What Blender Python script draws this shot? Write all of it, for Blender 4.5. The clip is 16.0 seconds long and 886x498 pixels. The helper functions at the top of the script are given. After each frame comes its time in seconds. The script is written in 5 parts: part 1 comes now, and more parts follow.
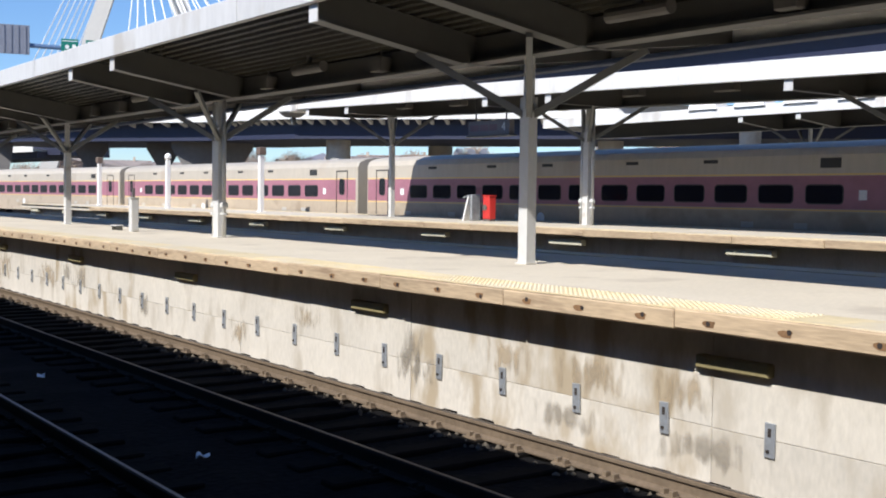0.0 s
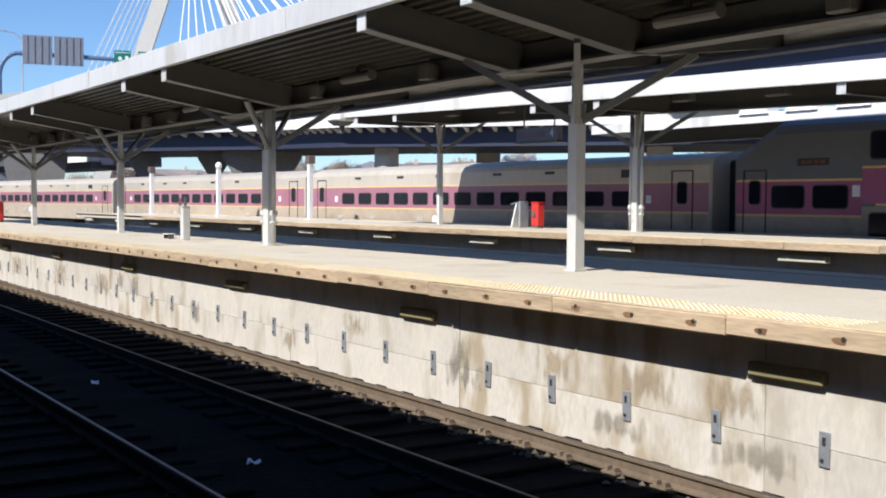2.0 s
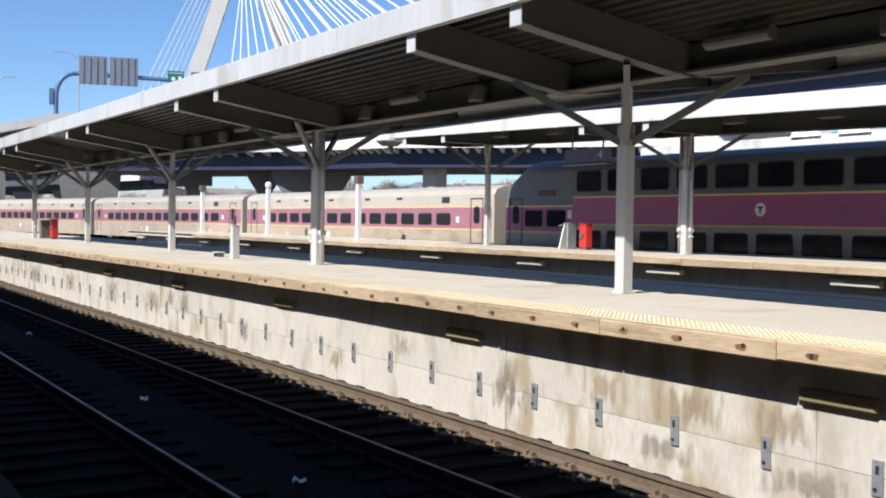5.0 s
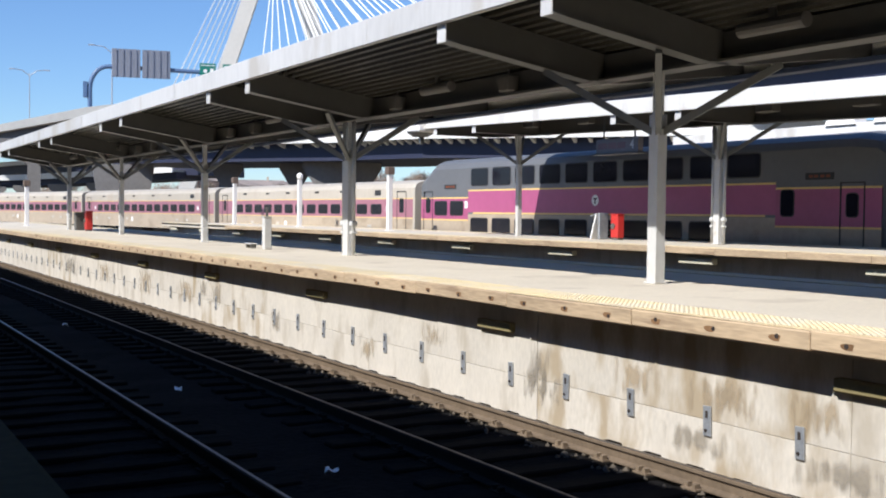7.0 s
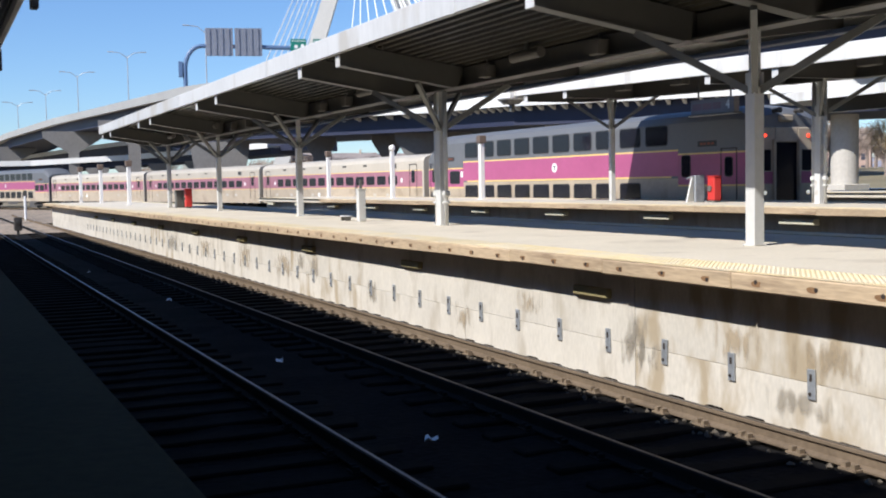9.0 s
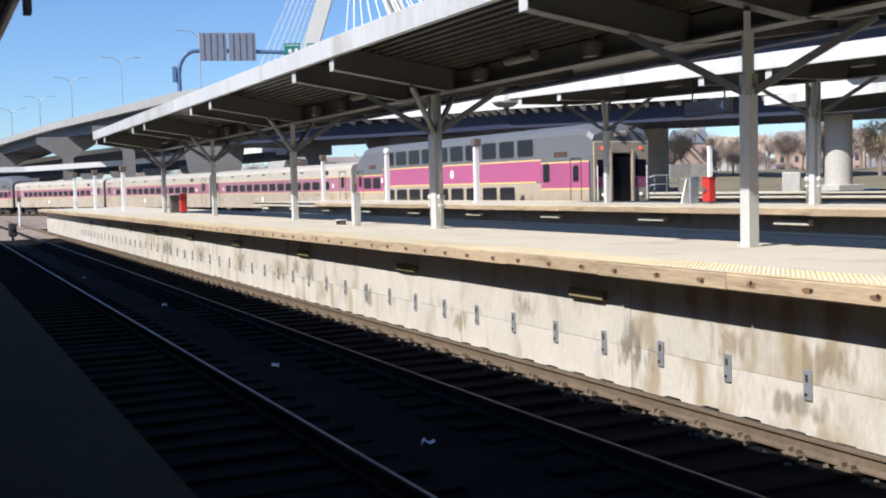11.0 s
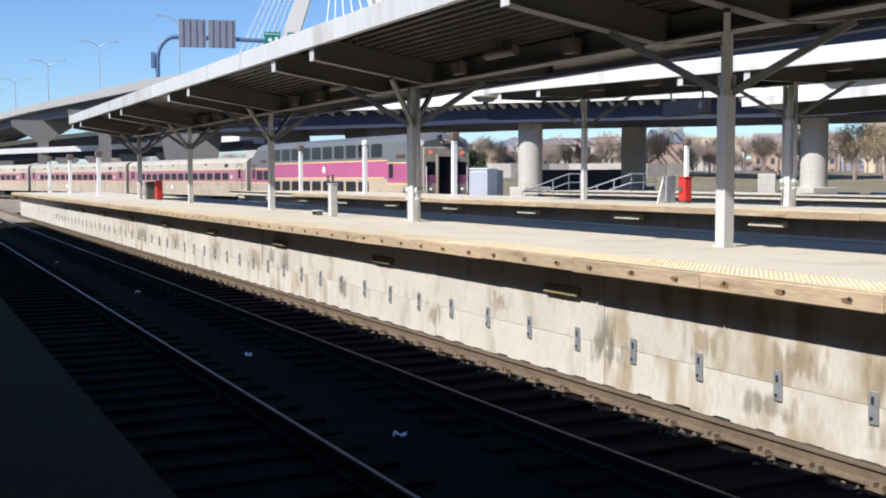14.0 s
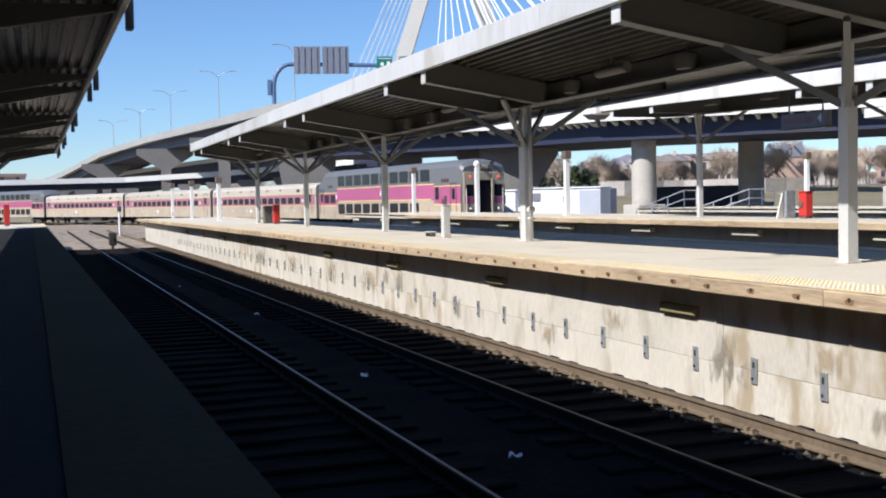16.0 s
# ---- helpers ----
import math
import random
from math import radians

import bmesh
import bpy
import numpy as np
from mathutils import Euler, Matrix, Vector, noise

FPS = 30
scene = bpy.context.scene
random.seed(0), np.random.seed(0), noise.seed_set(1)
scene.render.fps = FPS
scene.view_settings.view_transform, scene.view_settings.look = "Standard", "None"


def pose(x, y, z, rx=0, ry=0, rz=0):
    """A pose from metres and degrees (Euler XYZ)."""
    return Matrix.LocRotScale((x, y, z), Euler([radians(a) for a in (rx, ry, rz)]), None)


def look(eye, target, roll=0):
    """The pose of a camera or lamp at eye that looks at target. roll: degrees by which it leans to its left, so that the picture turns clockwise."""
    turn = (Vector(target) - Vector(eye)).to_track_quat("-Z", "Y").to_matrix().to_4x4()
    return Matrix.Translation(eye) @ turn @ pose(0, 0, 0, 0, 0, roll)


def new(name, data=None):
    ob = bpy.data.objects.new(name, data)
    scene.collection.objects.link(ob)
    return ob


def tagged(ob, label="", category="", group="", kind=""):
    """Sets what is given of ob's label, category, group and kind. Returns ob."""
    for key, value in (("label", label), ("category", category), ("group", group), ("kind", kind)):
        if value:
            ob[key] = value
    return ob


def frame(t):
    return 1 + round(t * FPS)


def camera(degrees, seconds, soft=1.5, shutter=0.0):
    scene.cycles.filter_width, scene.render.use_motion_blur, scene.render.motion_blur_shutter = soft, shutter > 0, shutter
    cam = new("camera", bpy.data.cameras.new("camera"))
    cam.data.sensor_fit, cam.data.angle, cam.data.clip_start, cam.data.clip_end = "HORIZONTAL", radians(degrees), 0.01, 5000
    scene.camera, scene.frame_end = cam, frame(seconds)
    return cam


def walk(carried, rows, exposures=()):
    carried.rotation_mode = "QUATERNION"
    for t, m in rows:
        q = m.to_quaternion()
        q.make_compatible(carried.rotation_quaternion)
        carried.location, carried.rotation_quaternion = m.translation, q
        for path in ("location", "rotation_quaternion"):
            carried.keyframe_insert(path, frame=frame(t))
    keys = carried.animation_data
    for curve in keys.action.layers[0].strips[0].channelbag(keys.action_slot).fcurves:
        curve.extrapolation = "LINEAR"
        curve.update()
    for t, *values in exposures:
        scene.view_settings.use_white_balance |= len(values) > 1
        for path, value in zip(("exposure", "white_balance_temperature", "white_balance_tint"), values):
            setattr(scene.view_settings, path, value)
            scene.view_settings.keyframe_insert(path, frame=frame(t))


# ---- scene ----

# ---- camera ----
EYE = (0.0, 0.0, 0.92)          # z = 0 is the top of the platforms; y runs along the tracks


def aim(yaw, pitch, roll):
    a, b = radians(yaw), radians(pitch)
    d = Vector((-math.sin(a) * math.cos(b), math.cos(a) * math.cos(b), math.sin(b)))
    return look(EYE, Vector(EYE) + d * 10, roll)


CAMERA_ROWS = [(0.0, -36.5, -2.74, 0.73), (0.5, -35.24, -2.23, 0.38), (1.0, -34.97, -1.27, 0.44), (1.5, -34.87, -1.3, 0.23),
    (2.0, -33.97, -2.39, 0.4), (2.5, -33.79, -1.35, 0.41), (3.0, -33.17, -1.53, 0.66), (3.5, -33.2, -1.02, 0.78),
    (4.0, -33.12, -1.13, 1.18), (4.5, -32.37, -1.22, 1.07), (6.8, -29.76, -1.73, 0.76), (7.0, -29.87, -1.85, 0.66),
    (7.5, -30.33, -2.3, 0.65), (8.0, -30.18, -1.93, 0.48), (8.5, -28.13, -2.48, -0.02), (9.0, -24.96, -3.47, -1.06),
    (9.2, -24.46, -3.8, -1.58), (11.3, -25.62, -3.21, -1.32), (11.5, -26.28, -3.3, -1.32), (12.0, -27.37, -3.13, -0.43),
    (12.5, -27.05, -3.09, -1.52), (13.0, -27.1, -4.0, -0.61), (13.5, -27.2, -3.94, -0.28), (14.0, -26.46, -3.67, -0.04),
    (14.5, -26.79, -2.82, 0.52), (15.0, -24.8, -3.17, 0.57), (15.5, -23.39, -2.62, -0.01), (16.0, -20.56, -2.56, -1.1)]
cam = camera(44.0, 16.0, soft=1.95)
walk(cam, [(t, aim(y, p, r)) for t, y, p, r in CAMERA_ROWS], exposures=[(0.0, 0.45, 6250, 11), (16.0, 0.45, 6250, 11)])

# ---- light ----
SUN_WAY = Vector((1.0, 0.3, -0.98)).normalized()
sun = new("sun", bpy.data.lights.new("sun", "SUN"))
sun.data.energy, sun.data.angle, sun.data.color = 5.0, radians(0.5), (1.0, 0.96, 0.9)
sun.rotation_mode = "QUATERNION"
sun.rotation_quaternion = SUN_WAY.to_track_quat("-Z", "Y")
world = bpy.data.worlds.new("sky")
world.use_nodes = True
scene.world = world
wn = world.node_tree.nodes
sky = wn.new("ShaderNodeTexSky")
sky.sky_type, sky.sun_disc = "NISHITA", False
sky.sun_elevation = math.asin(-SUN_WAY.z)
sky.sun_rotation = math.atan2(-SUN_WAY.x, -SUN_WAY.y)
sky.air_density, sky.dust_density, sky.ozone_density = 1.0, 0.0, 3.0
wn["Background"].inputs["Strength"].default_value = 0.088
tint = wn.new("ShaderNodeHueSaturation")
tint.inputs["Saturation"].default_value = 1.0
world.node_tree.links.new(sky.outputs[0], tint.inputs["Color"])
clear = wn.new("ShaderNodeMix")
clear.data_type, clear.blend_type = "RGBA", "MULTIPLY"
clear.inputs["Factor"].default_value, clear.inputs["B"].default_value = 1.0, (0.75, 0.92, 1.16, 1)
world.node_tree.links.new(tint.outputs[0], clear.inputs["A"])
world.node_tree.links.new(clear.outputs["Result"], wn["Background"].inputs["Color"])


# ---- materials ----
def mat(name, color, rough=0.7, metal=0.0, vary=0.15, grain=30.0, patch=1.5, stain=None, amount=0.0, stretch=(1, 1, 1), bump=0.15, spread=0.06, emit=0.0, spec=0.5):
    """A surface with grain, broader patches, stains of a second colour and a fine relief, all at real size."""
    m = bpy.data.materials.new(name)
    m.use_nodes = True
    nt = m.node_tree
    n, link = nt.nodes, nt.links.new
    b = n["Principled BSDF"]
    tc, info = n.new("ShaderNodeTexCoord"), n.new("ShaderNodeObjectInfo")
    shift = n.new("ShaderNodeVectorMath"); shift.operation = "MULTIPLY_ADD"
    shift.inputs[1].default_value = (1, 1, 1)
    link(tc.outputs["Object"], shift.inputs[0])
    far = n.new("ShaderNodeMath"); far.operation = "MULTIPLY"; far.inputs[1].default_value = 37.0
    link(info.outputs["Random"], far.inputs[0]); link(far.outputs[0], shift.inputs[2])
    mp = n.new("ShaderNodeMapping"); mp.inputs["Scale"].default_value = stretch
    link(shift.outputs[0], mp.inputs[0])

    def nz(scale, detail):
        t = n.new("ShaderNodeTexNoise")
        t.inputs["Scale"].default_value, t.inputs["Detail"].default_value = scale, detail
        link(mp.outputs[0], t.inputs["Vector"])
        return t
    fine, broad = nz(grain, 4), nz(patch, 5)
    add = n.new("ShaderNodeMath"); add.operation = "ADD"
    link(fine.outputs["Fac"], add.inputs[0]); link(broad.outputs["Fac"], add.inputs[1])
    rng = n.new("ShaderNodeMapRange")
    rng.inputs["From Min"].default_value, rng.inputs["From Max"].default_value = 0.6, 1.4
    rng.inputs["To Min"].default_value, rng.inputs["To Max"].default_value = 1 - vary, 1 + vary
    link(add.outputs[0], rng.inputs[0])
    tone = n.new("ShaderNodeMath"); tone.operation = "MULTIPLY_ADD"
    tone.inputs[1].default_value, tone.inputs[2].default_value = spread * 2, -spread
    link(info.outputs["Random"], tone.inputs[0])
    both = n.new("ShaderNodeMath"); both.operation = "ADD"
    link(rng.outputs[0], both.inputs[0]); link(tone.outputs[0], both.inputs[1])
    mul = n.new("ShaderNodeVectorMath"); mul.operation = "SCALE"
    mul.inputs[0].default_value = color
    link(both.outputs[0], mul.inputs["Scale"])
    out = mul.outputs[0]
    if stain:
        sn = nz(patch * 1.7, 7)
        ramp = n.new("ShaderNodeMapRange")
        ramp.inputs["From Min"].default_value, ramp.inputs["From Max"].default_value = 0.62 - 0.3 * amount, 0.72 - 0.2 * amount
        ramp.inputs["To Max"].default_value = 0.85
        link(sn.outputs["Fac"], ramp.inputs[0])
        mix = n.new("ShaderNodeMix"); mix.data_type = "RGBA"
        mix.inputs["B"].default_value = (*stain, 1)
        link(ramp.outputs[0], mix.inputs["Factor"]); link(out, mix.inputs["A"])
        out = mix.outputs["Result"]
    link(out, b.inputs["Base Color"])
    b.inputs["Specular IOR Level"].default_value = spec
    b.inputs["Roughness"].default_value, b.inputs["Metallic"].default_value = rough, metal
    if bump:
        bp = n.new("ShaderNodeBump")
        bp.inputs["Strength"].default_value, bp.inputs["Distance"].default_value = bump, 0.02
        link(fine.outputs["Fac"], bp.inputs["Height"]); link(bp.outputs[0], b.inputs["Normal"])
    if emit:
        b.inputs["Emission Color"].default_value, b.inputs["Emission Strength"].default_value = (*color, 1), emit
    return m


# Near-black ballast: the shade between the platforms is put into its colour.
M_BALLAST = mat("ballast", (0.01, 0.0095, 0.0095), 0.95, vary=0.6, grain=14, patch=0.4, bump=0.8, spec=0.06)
M_EARTH = mat("earth", (0.2, 0.17, 0.12), 0.95, vary=0.3, grain=2, patch=0.05)
M_DECK = mat("platform_concrete", (0.56, 0.5, 0.4), 0.9, vary=0.12, grain=18, patch=0.5, stain=(0.43, 0.375, 0.3), amount=0.16, bump=0.1)
M_TACTILE = mat("tactile_yellow", (0.6, 0.5, 0.31), 0.8, vary=0.18, grain=12, patch=0.9, stain=(0.55, 0.49, 0.38), amount=0.5)
M_TIMBER = mat("edge_timber", (0.42, 0.315, 0.2), 0.85, vary=0.3, grain=45, patch=5.0, stretch=(1, 0.12, 1), stain=(0.25, 0.175, 0.11), amount=0.24, spread=0.14)
M_WALL = mat("wall_concrete", (0.52, 0.48, 0.41), 0.9, vary=0.14, grain=25, patch=1.6, stretch=(1, 1, 0.4), stain=(0.4, 0.355, 0.285), amount=0.32, bump=0.12)
M_STAINED = mat("wall_concrete_stained", (0.52, 0.48, 0.41), 0.9, vary=0.16, grain=25, patch=1.3, stretch=(1, 1, 0.42), stain=(0.33, 0.26, 0.165), amount=0.5, bump=0.12)
M_PLATE = mat("galvanised_plate", (0.4, 0.42, 0.44), 0.5, 0.6, vary=0.25, grain=30, patch=6)
M_HOLE = mat("bolt_recess", (0.03, 0.022, 0.018), 0.9, vary=0.3)
M_RUST = mat("bolt_stain", (0.2, 0.11, 0.05), 0.9, vary=0.3)
M_RAIL = mat("rail_steel", (0.16, 0.12, 0.082), 0.9, 0.0, vary=0.25, grain=20, patch=2, spec=0.12)
# Darker copy of the rail steel, for rails lying in shade.
M_SHADERAIL = mat("shade_dark_rail_steel", (0.02, 0.018, 0.016), 0.8, vary=0.25, grain=20, patch=2, spec=0.1)
M_RAILTOP = mat("rail_running_face", (0.22, 0.22, 0.24), 0.35, 1.0, vary=0.1)
M_FASTENING = mat("rusty_tie_plate", (0.17, 0.125, 0.08), 0.9, vary=0.3, grain=20, patch=5)
# Sleepers share that near-black, shade included in the colour.
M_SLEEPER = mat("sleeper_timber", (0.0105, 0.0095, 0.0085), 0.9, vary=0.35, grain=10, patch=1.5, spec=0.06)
M_WHITE = mat("white_steel_paint", (0.82, 0.8, 0.76), 0.5, vary=0.06, grain=8, patch=0.7, stain=(0.62, 0.57, 0.5), amount=0.0, bump=0.04)
M_FASCIA = mat("weathered_white_fascia", (0.56, 0.555, 0.54), 0.5, vary=0.1, grain=9, patch=0.6, stretch=(1, 1, 0.3), stain=(0.44, 0.41, 0.36), amount=0.22, bump=0.05)
M_CLEANFASCIA = mat("white_fascia_paint", (0.66, 0.65, 0.62), 0.5, vary=0.1, grain=9, patch=0.4, stretch=(1, 1, 0.4), stain=(0.5, 0.47, 0.42), amount=0.22, bump=0.05)
# Canopy steel and soffit are coloured dark to stand in for shade beneath.
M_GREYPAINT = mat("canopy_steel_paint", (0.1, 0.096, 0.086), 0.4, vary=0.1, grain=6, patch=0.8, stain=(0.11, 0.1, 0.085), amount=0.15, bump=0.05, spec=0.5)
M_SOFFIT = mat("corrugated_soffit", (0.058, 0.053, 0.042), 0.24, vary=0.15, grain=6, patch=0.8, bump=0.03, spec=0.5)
M_COLUMN = mat("column_white_paint", (0.56, 0.555, 0.53), 0.5, vary=0.08, grain=8, patch=1.5, stain=(0.42, 0.38, 0.32), amount=0.05, bump=0.04)
# Near platform's deck and strip, coloured darker to paint in its canopy's shade.
M_OWNDECK = mat("shade_dark_deck", (0.022, 0.022, 0.024), 0.9, vary=0.25, grain=15, patch=0.5, spec=0.1)
M_OWNSTRIP = mat("shade_dark_yellow_strip", (0.045, 0.041, 0.022), 0.85, vary=0.25, grain=15, patch=0.8, spec=0.1)
M_DARKBOX = mat("junction_box", (0.12, 0.11, 0.1), 0.6)
M_DARKSTEEL = mat("dark_blue_steel", (0.05, 0.07, 0.13), 0.5, vary=0.15)
M_COACH = mat("coach_beige", (0.44, 0.395, 0.325), 0.5, 0.0, vary=0.1, grain=5, patch=0.5, stretch=(1, 1, 0.3), stain=(0.4, 0.34, 0.27), amount=0.1, bump=0.02)
M_COACHLOW = mat("coach_lower_side", (0.4, 0.33, 0.245), 0.55, 0.0, vary=0.14, grain=5, patch=0.6, stain=(0.3, 0.24, 0.17), amount=0.2, bump=0.02)
M_SILVER = mat("bilevel_silver", (0.125, 0.13, 0.137), 0.5, 0.0, vary=0.08, grain=5, patch=0.5, bump=0.02)
M_ROOF = mat("coach_roof", (0.5, 0.48, 0.43), 0.5, 0.25, vary=0.12, grain=5, patch=0.5, bump=0.02)
M_PURPLE = mat("purple_band", (0.36, 0.085, 0.185), 0.4, vary=0.08, grain=5, patch=0.6, bump=0.0)
M_PURPLEOLD = mat("faded_purple_band", (0.33, 0.145, 0.185), 0.45, vary=0.12, grain=5, patch=0.6, bump=0.0)
M_YELLOW = mat("yellow_line", (0.72, 0.5, 0.18), 0.45, vary=0.08, bump=0.0)
M_GLASS = mat("dark_window_glass", (0.01, 0.01, 0.016), 0.12, vary=0.1, bump=0.0, spec=0.25)
M_GASKET = mat("window_gasket", (0.03, 0.03, 0.03), 0.6, vary=0.1)
M_BOGIE = mat("bogie_steel", (0.045, 0.04, 0.036), 0.8, vary=0.3)
M_BELLOWS = mat("rubber_bellows", (0.012, 0.01, 0.01), 0.8)
M_SIGNWHITE = mat("sign_white", (0.8, 0.8, 0.78), 0.5, vary=0.04)
M_RED = mat("red_paint", (0.52, 0.032, 0.026), 0.5, vary=0.1)
M_AMBER = mat("amber_display", (0.2, 0.05, 0.015), 0.5, vary=0.1, bump=0)
M_REDLAMP = mat("red_marker_lens", (1.0, 0.05, 0.02), 0.3, vary=0.02, bump=0, emit=2.0)
M_LAMPLENS = mat("headlamp_lens", (1.0, 0.95, 0.8), 0.2, vary=0.02, bump=0, emit=0.35)
M_VIADUCT = mat("viaduct_concrete", (0.46, 0.43, 0.38), 0.9, vary=0.12, grain=4, patch=0.25, stain=(0.34, 0.31, 0.27), amount=0.2)
M_GIRDER = mat("viaduct_girder_steel", (0.018, 0.022, 0.05), 0.55, vary=0.15, grain=3, patch=0.3)
M_PARAPET = mat("parapet_concrete", (0.7, 0.69, 0.66), 0.85, vary=0.08, grain=4, patch=0.3)
M_RAMPEDGE = mat("weathered_parapet", (0.33, 0.325, 0.31), 0.85, vary=0.12, grain=4, patch=0.3)
M_TOWER = mat("tower_concrete", (0.55, 0.53, 0.49), 0.85, vary=0.06, grain=1, patch=0.08)
M_CABLE = mat("white_cable_sheath", (0.85, 0.85, 0.85), 0.5, vary=0.03, bump=0)
M_GREEN = mat("green_sign_face", (0.0, 0.16, 0.12), 0.5, vary=0.06)
M_SIGNBACK = mat("sign_back_aluminium", (0.25, 0.26, 0.3), 0.5, 0.4, vary=0.1, grain=3, patch=0.5)
M_GANTRY = mat("gantry_blue_steel", (0.1, 0.17, 0.3), 0.5, vary=0.1)
M_POLE = mat("lamp_pole_grey", (0.4, 0.42, 0.45), 0.5, 0.4, vary=0.08)


# ---- mesh helpers ----
class Mesh:
    """Points and faces of one mesh."""

    def __init__(self):
        self.v, self.f = [], []

    def add(self, pts, faces):
        k = len(self.v)
        self.v.extend(tuple(p) for p in pts)
        self.f.extend(tuple(i + k for i in f) for f in faces)
        return self

    def box(self, x0, x1, y0, y1, z0, z1, c=0.0):
        """A box; c takes off its edges."""
        if not c:
            return self.add([(x, y, z) for x in (x0, x1) for y in (y0, y1) for z in (z0, z1)],
                            [(0, 1, 3, 2), (4, 6, 7, 5), (0, 4, 5, 1), (2, 3, 7, 6), (0, 2, 6, 4), (1, 5, 7, 3)])
        c = min(c, (x1 - x0) / 3, (y1 - y0) / 3, (z1 - z0) / 3)
        pts = []
        for sx in (0, 1):
            for sy in (0, 1):
                for sz in (0, 1):
                    X, Y, Z = (x0, x1)[sx], (y0, y1)[sy], (z0, z1)[sz]
                    ix, iy, iz = X + c * (1 - 2 * sx), Y + c * (1 - 2 * sy), Z + c * (1 - 2 * sz)
                    pts += [(X, iy, iz), (ix, Y, iz), (ix, iy, Z)]
        q = lambda a, b, d, k: ((a * 4 + b * 2 + d) * 3 + k)
        fs = []
        for s in (0, 1):
            fs += [[q(s, 0, 0, 0), q(s, 1, 0, 0), q(s, 1, 1, 0), q(s, 0, 1, 0)], [q(0, s, 0, 1), q(1, s, 0, 1), q(1, s, 1, 1), q(0, s, 1, 1)],
                   [q(0, 0, s, 2), q(1, 0, s, 2), q(1, 1, s, 2), q(0, 1, s, 2)]]
        for a in (0, 1):
            for b in (0, 1):
                fs += [[q(a, b, 0, 0), q(a, b, 0, 1), q(a, b, 1, 1), q(a, b, 1, 0)], [q(a, 0, b, 0), q(a, 0, b, 2), q(a, 1, b, 2), q(a, 1, b, 0)],
                       [q(0, a, b, 1), q(0, a, b, 2), q(1, a, b, 2), q(1, a, b, 1)]]
                for d in (0, 1):
                    fs.append([q(a, b, d, 0), q(a, b, d, 1), q(a, b, d, 2)])
        return self.add(pts, fs)

    def tube(self, p, r, r2=None, q=None, n=10):
        """A round bar from p to q."""
        p, q = Vector(p), Vector(q)
        r2 = r if r2 is None else r2
        d = (q - p).normalized()
        a = d.orthogonal().normalized()
        b = d.cross(a)
        ring = [a * math.cos(2 * math.pi * i / n) + b * math.sin(2 * math.pi * i / n) for i in range(n)]
        pts = [p + u * r for u in ring] + [q + u * r2 for u in ring]
        return self.add(pts, [(i, (i + 1) % n, n + (i + 1) % n, n + i) for i in range(n)] + [tuple(range(n))[::-1], tuple(range(n, 2 * n))])

    def bar(self, p, q, w, h, up=(0, 0, 1)):
        """A squared bar from p to q, w wide and h high."""
        p, q = Vector(p), Vector(q)
        d = (q - p).normalized()
        s = d.cross(Vector(up)).normalized() * (w / 2)
        u = s.cross(d).normalized() * (h / 2)
        pts = [e + a * s + b * u for e in (p, q) for a, b in ((-1, -1), (1, -1), (1, 1), (-1, 1))]
        return self.add(pts, [(3, 2, 1, 0), (4, 5, 6, 7)] + [(i, (i + 1) % 4, 4 + (i + 1) % 4, 4 + i) for i in range(4)])

    def pillow(self, x0, x1, y0, y1, z0, z1, r):
        """A plate across x with rounded corners."""
        out = []
        for cy, cz, k in ((y1 - r, z1 - r, 0), (y0 + r, z1 - r, 1), (y0 + r, z0 + r, 2), (y1 - r, z0 + r, 3)):
            out += [(cy + r * math.cos(math.pi / 2 * (k + i / 3)), cz + r * math.sin(math.pi / 2 * (k + i / 3))) for i in range(4)]
        return self.loft([[(x, y, z) for y, z in out] for x in (x0, x1)])

    def loft(self, sections, close=True, caps=True):
        """Skin over rings of equally many points."""
        n, k = len(sections[0]), len(self.v)
        for s in sections:
            self.v.extend(tuple(p) for p in s)
        m = n if close else n - 1
        for j in range(len(sections) - 1):
            self.f.extend((k + j * n + i, k + j * n + (i + 1) % n, k + (j + 1) * n + (i + 1) % n, k + (j + 1) * n + i) for i in range(m))
        if caps and close:
            self.f.append(tuple(k + i for i in range(n))[::-1])
            self.f.append(tuple(k + (len(sections) - 1) * n + i for i in range(n)))
        return self

    def data(self, name):
        me = bpy.data.meshes.new(name)
        me.from_pydata(self.v, [], self.f)
        bm = bmesh.new()
        bm.from_mesh(me)
        bmesh.ops.recalc_face_normals(bm, faces=bm.faces)
        bm.to_mesh(me)
        bm.free()
        return me


def part(name, m, material, parent=None, label="", smooth=False):
    """One mesh object, under a thing or a part."""
    me = m.data(name) if isinstance(m, Mesh) else m
    if not me.materials:
        me.materials.append(material)
    if smooth:
        me.shade_smooth()
    ob = new(name, me)
    if parent:
        ob.parent = parent
    if label:
        ob["label"] = label
    return ob


def thing(name, label, category, group="", kind="", at=None):
    ob = new(name)
    ob.empty_display_size = 0.1
    if at is not None:
        ob.matrix_basis = at if isinstance(at, Matrix) else Matrix.Translation(at)
    return tagged(ob, label, category, group, kind)


def bearing(az, dist, z=0.0):
    """A place by its compass bearing from the tracks' direction and its distance."""
    return Vector((math.sin(radians(az)) * dist, math.cos(radians(az)) * dist, z))


# ---- ground and tracks ----
RAIL_Z = -1.22
ground = part("ground", Mesh().add([(-2500, -2500, -1.7), (2500, -2500, -1.7), (2500, 2500, -1.7), (-2500, 2500, -1.7)], [(0, 1, 2, 3)]), M_EARTH)
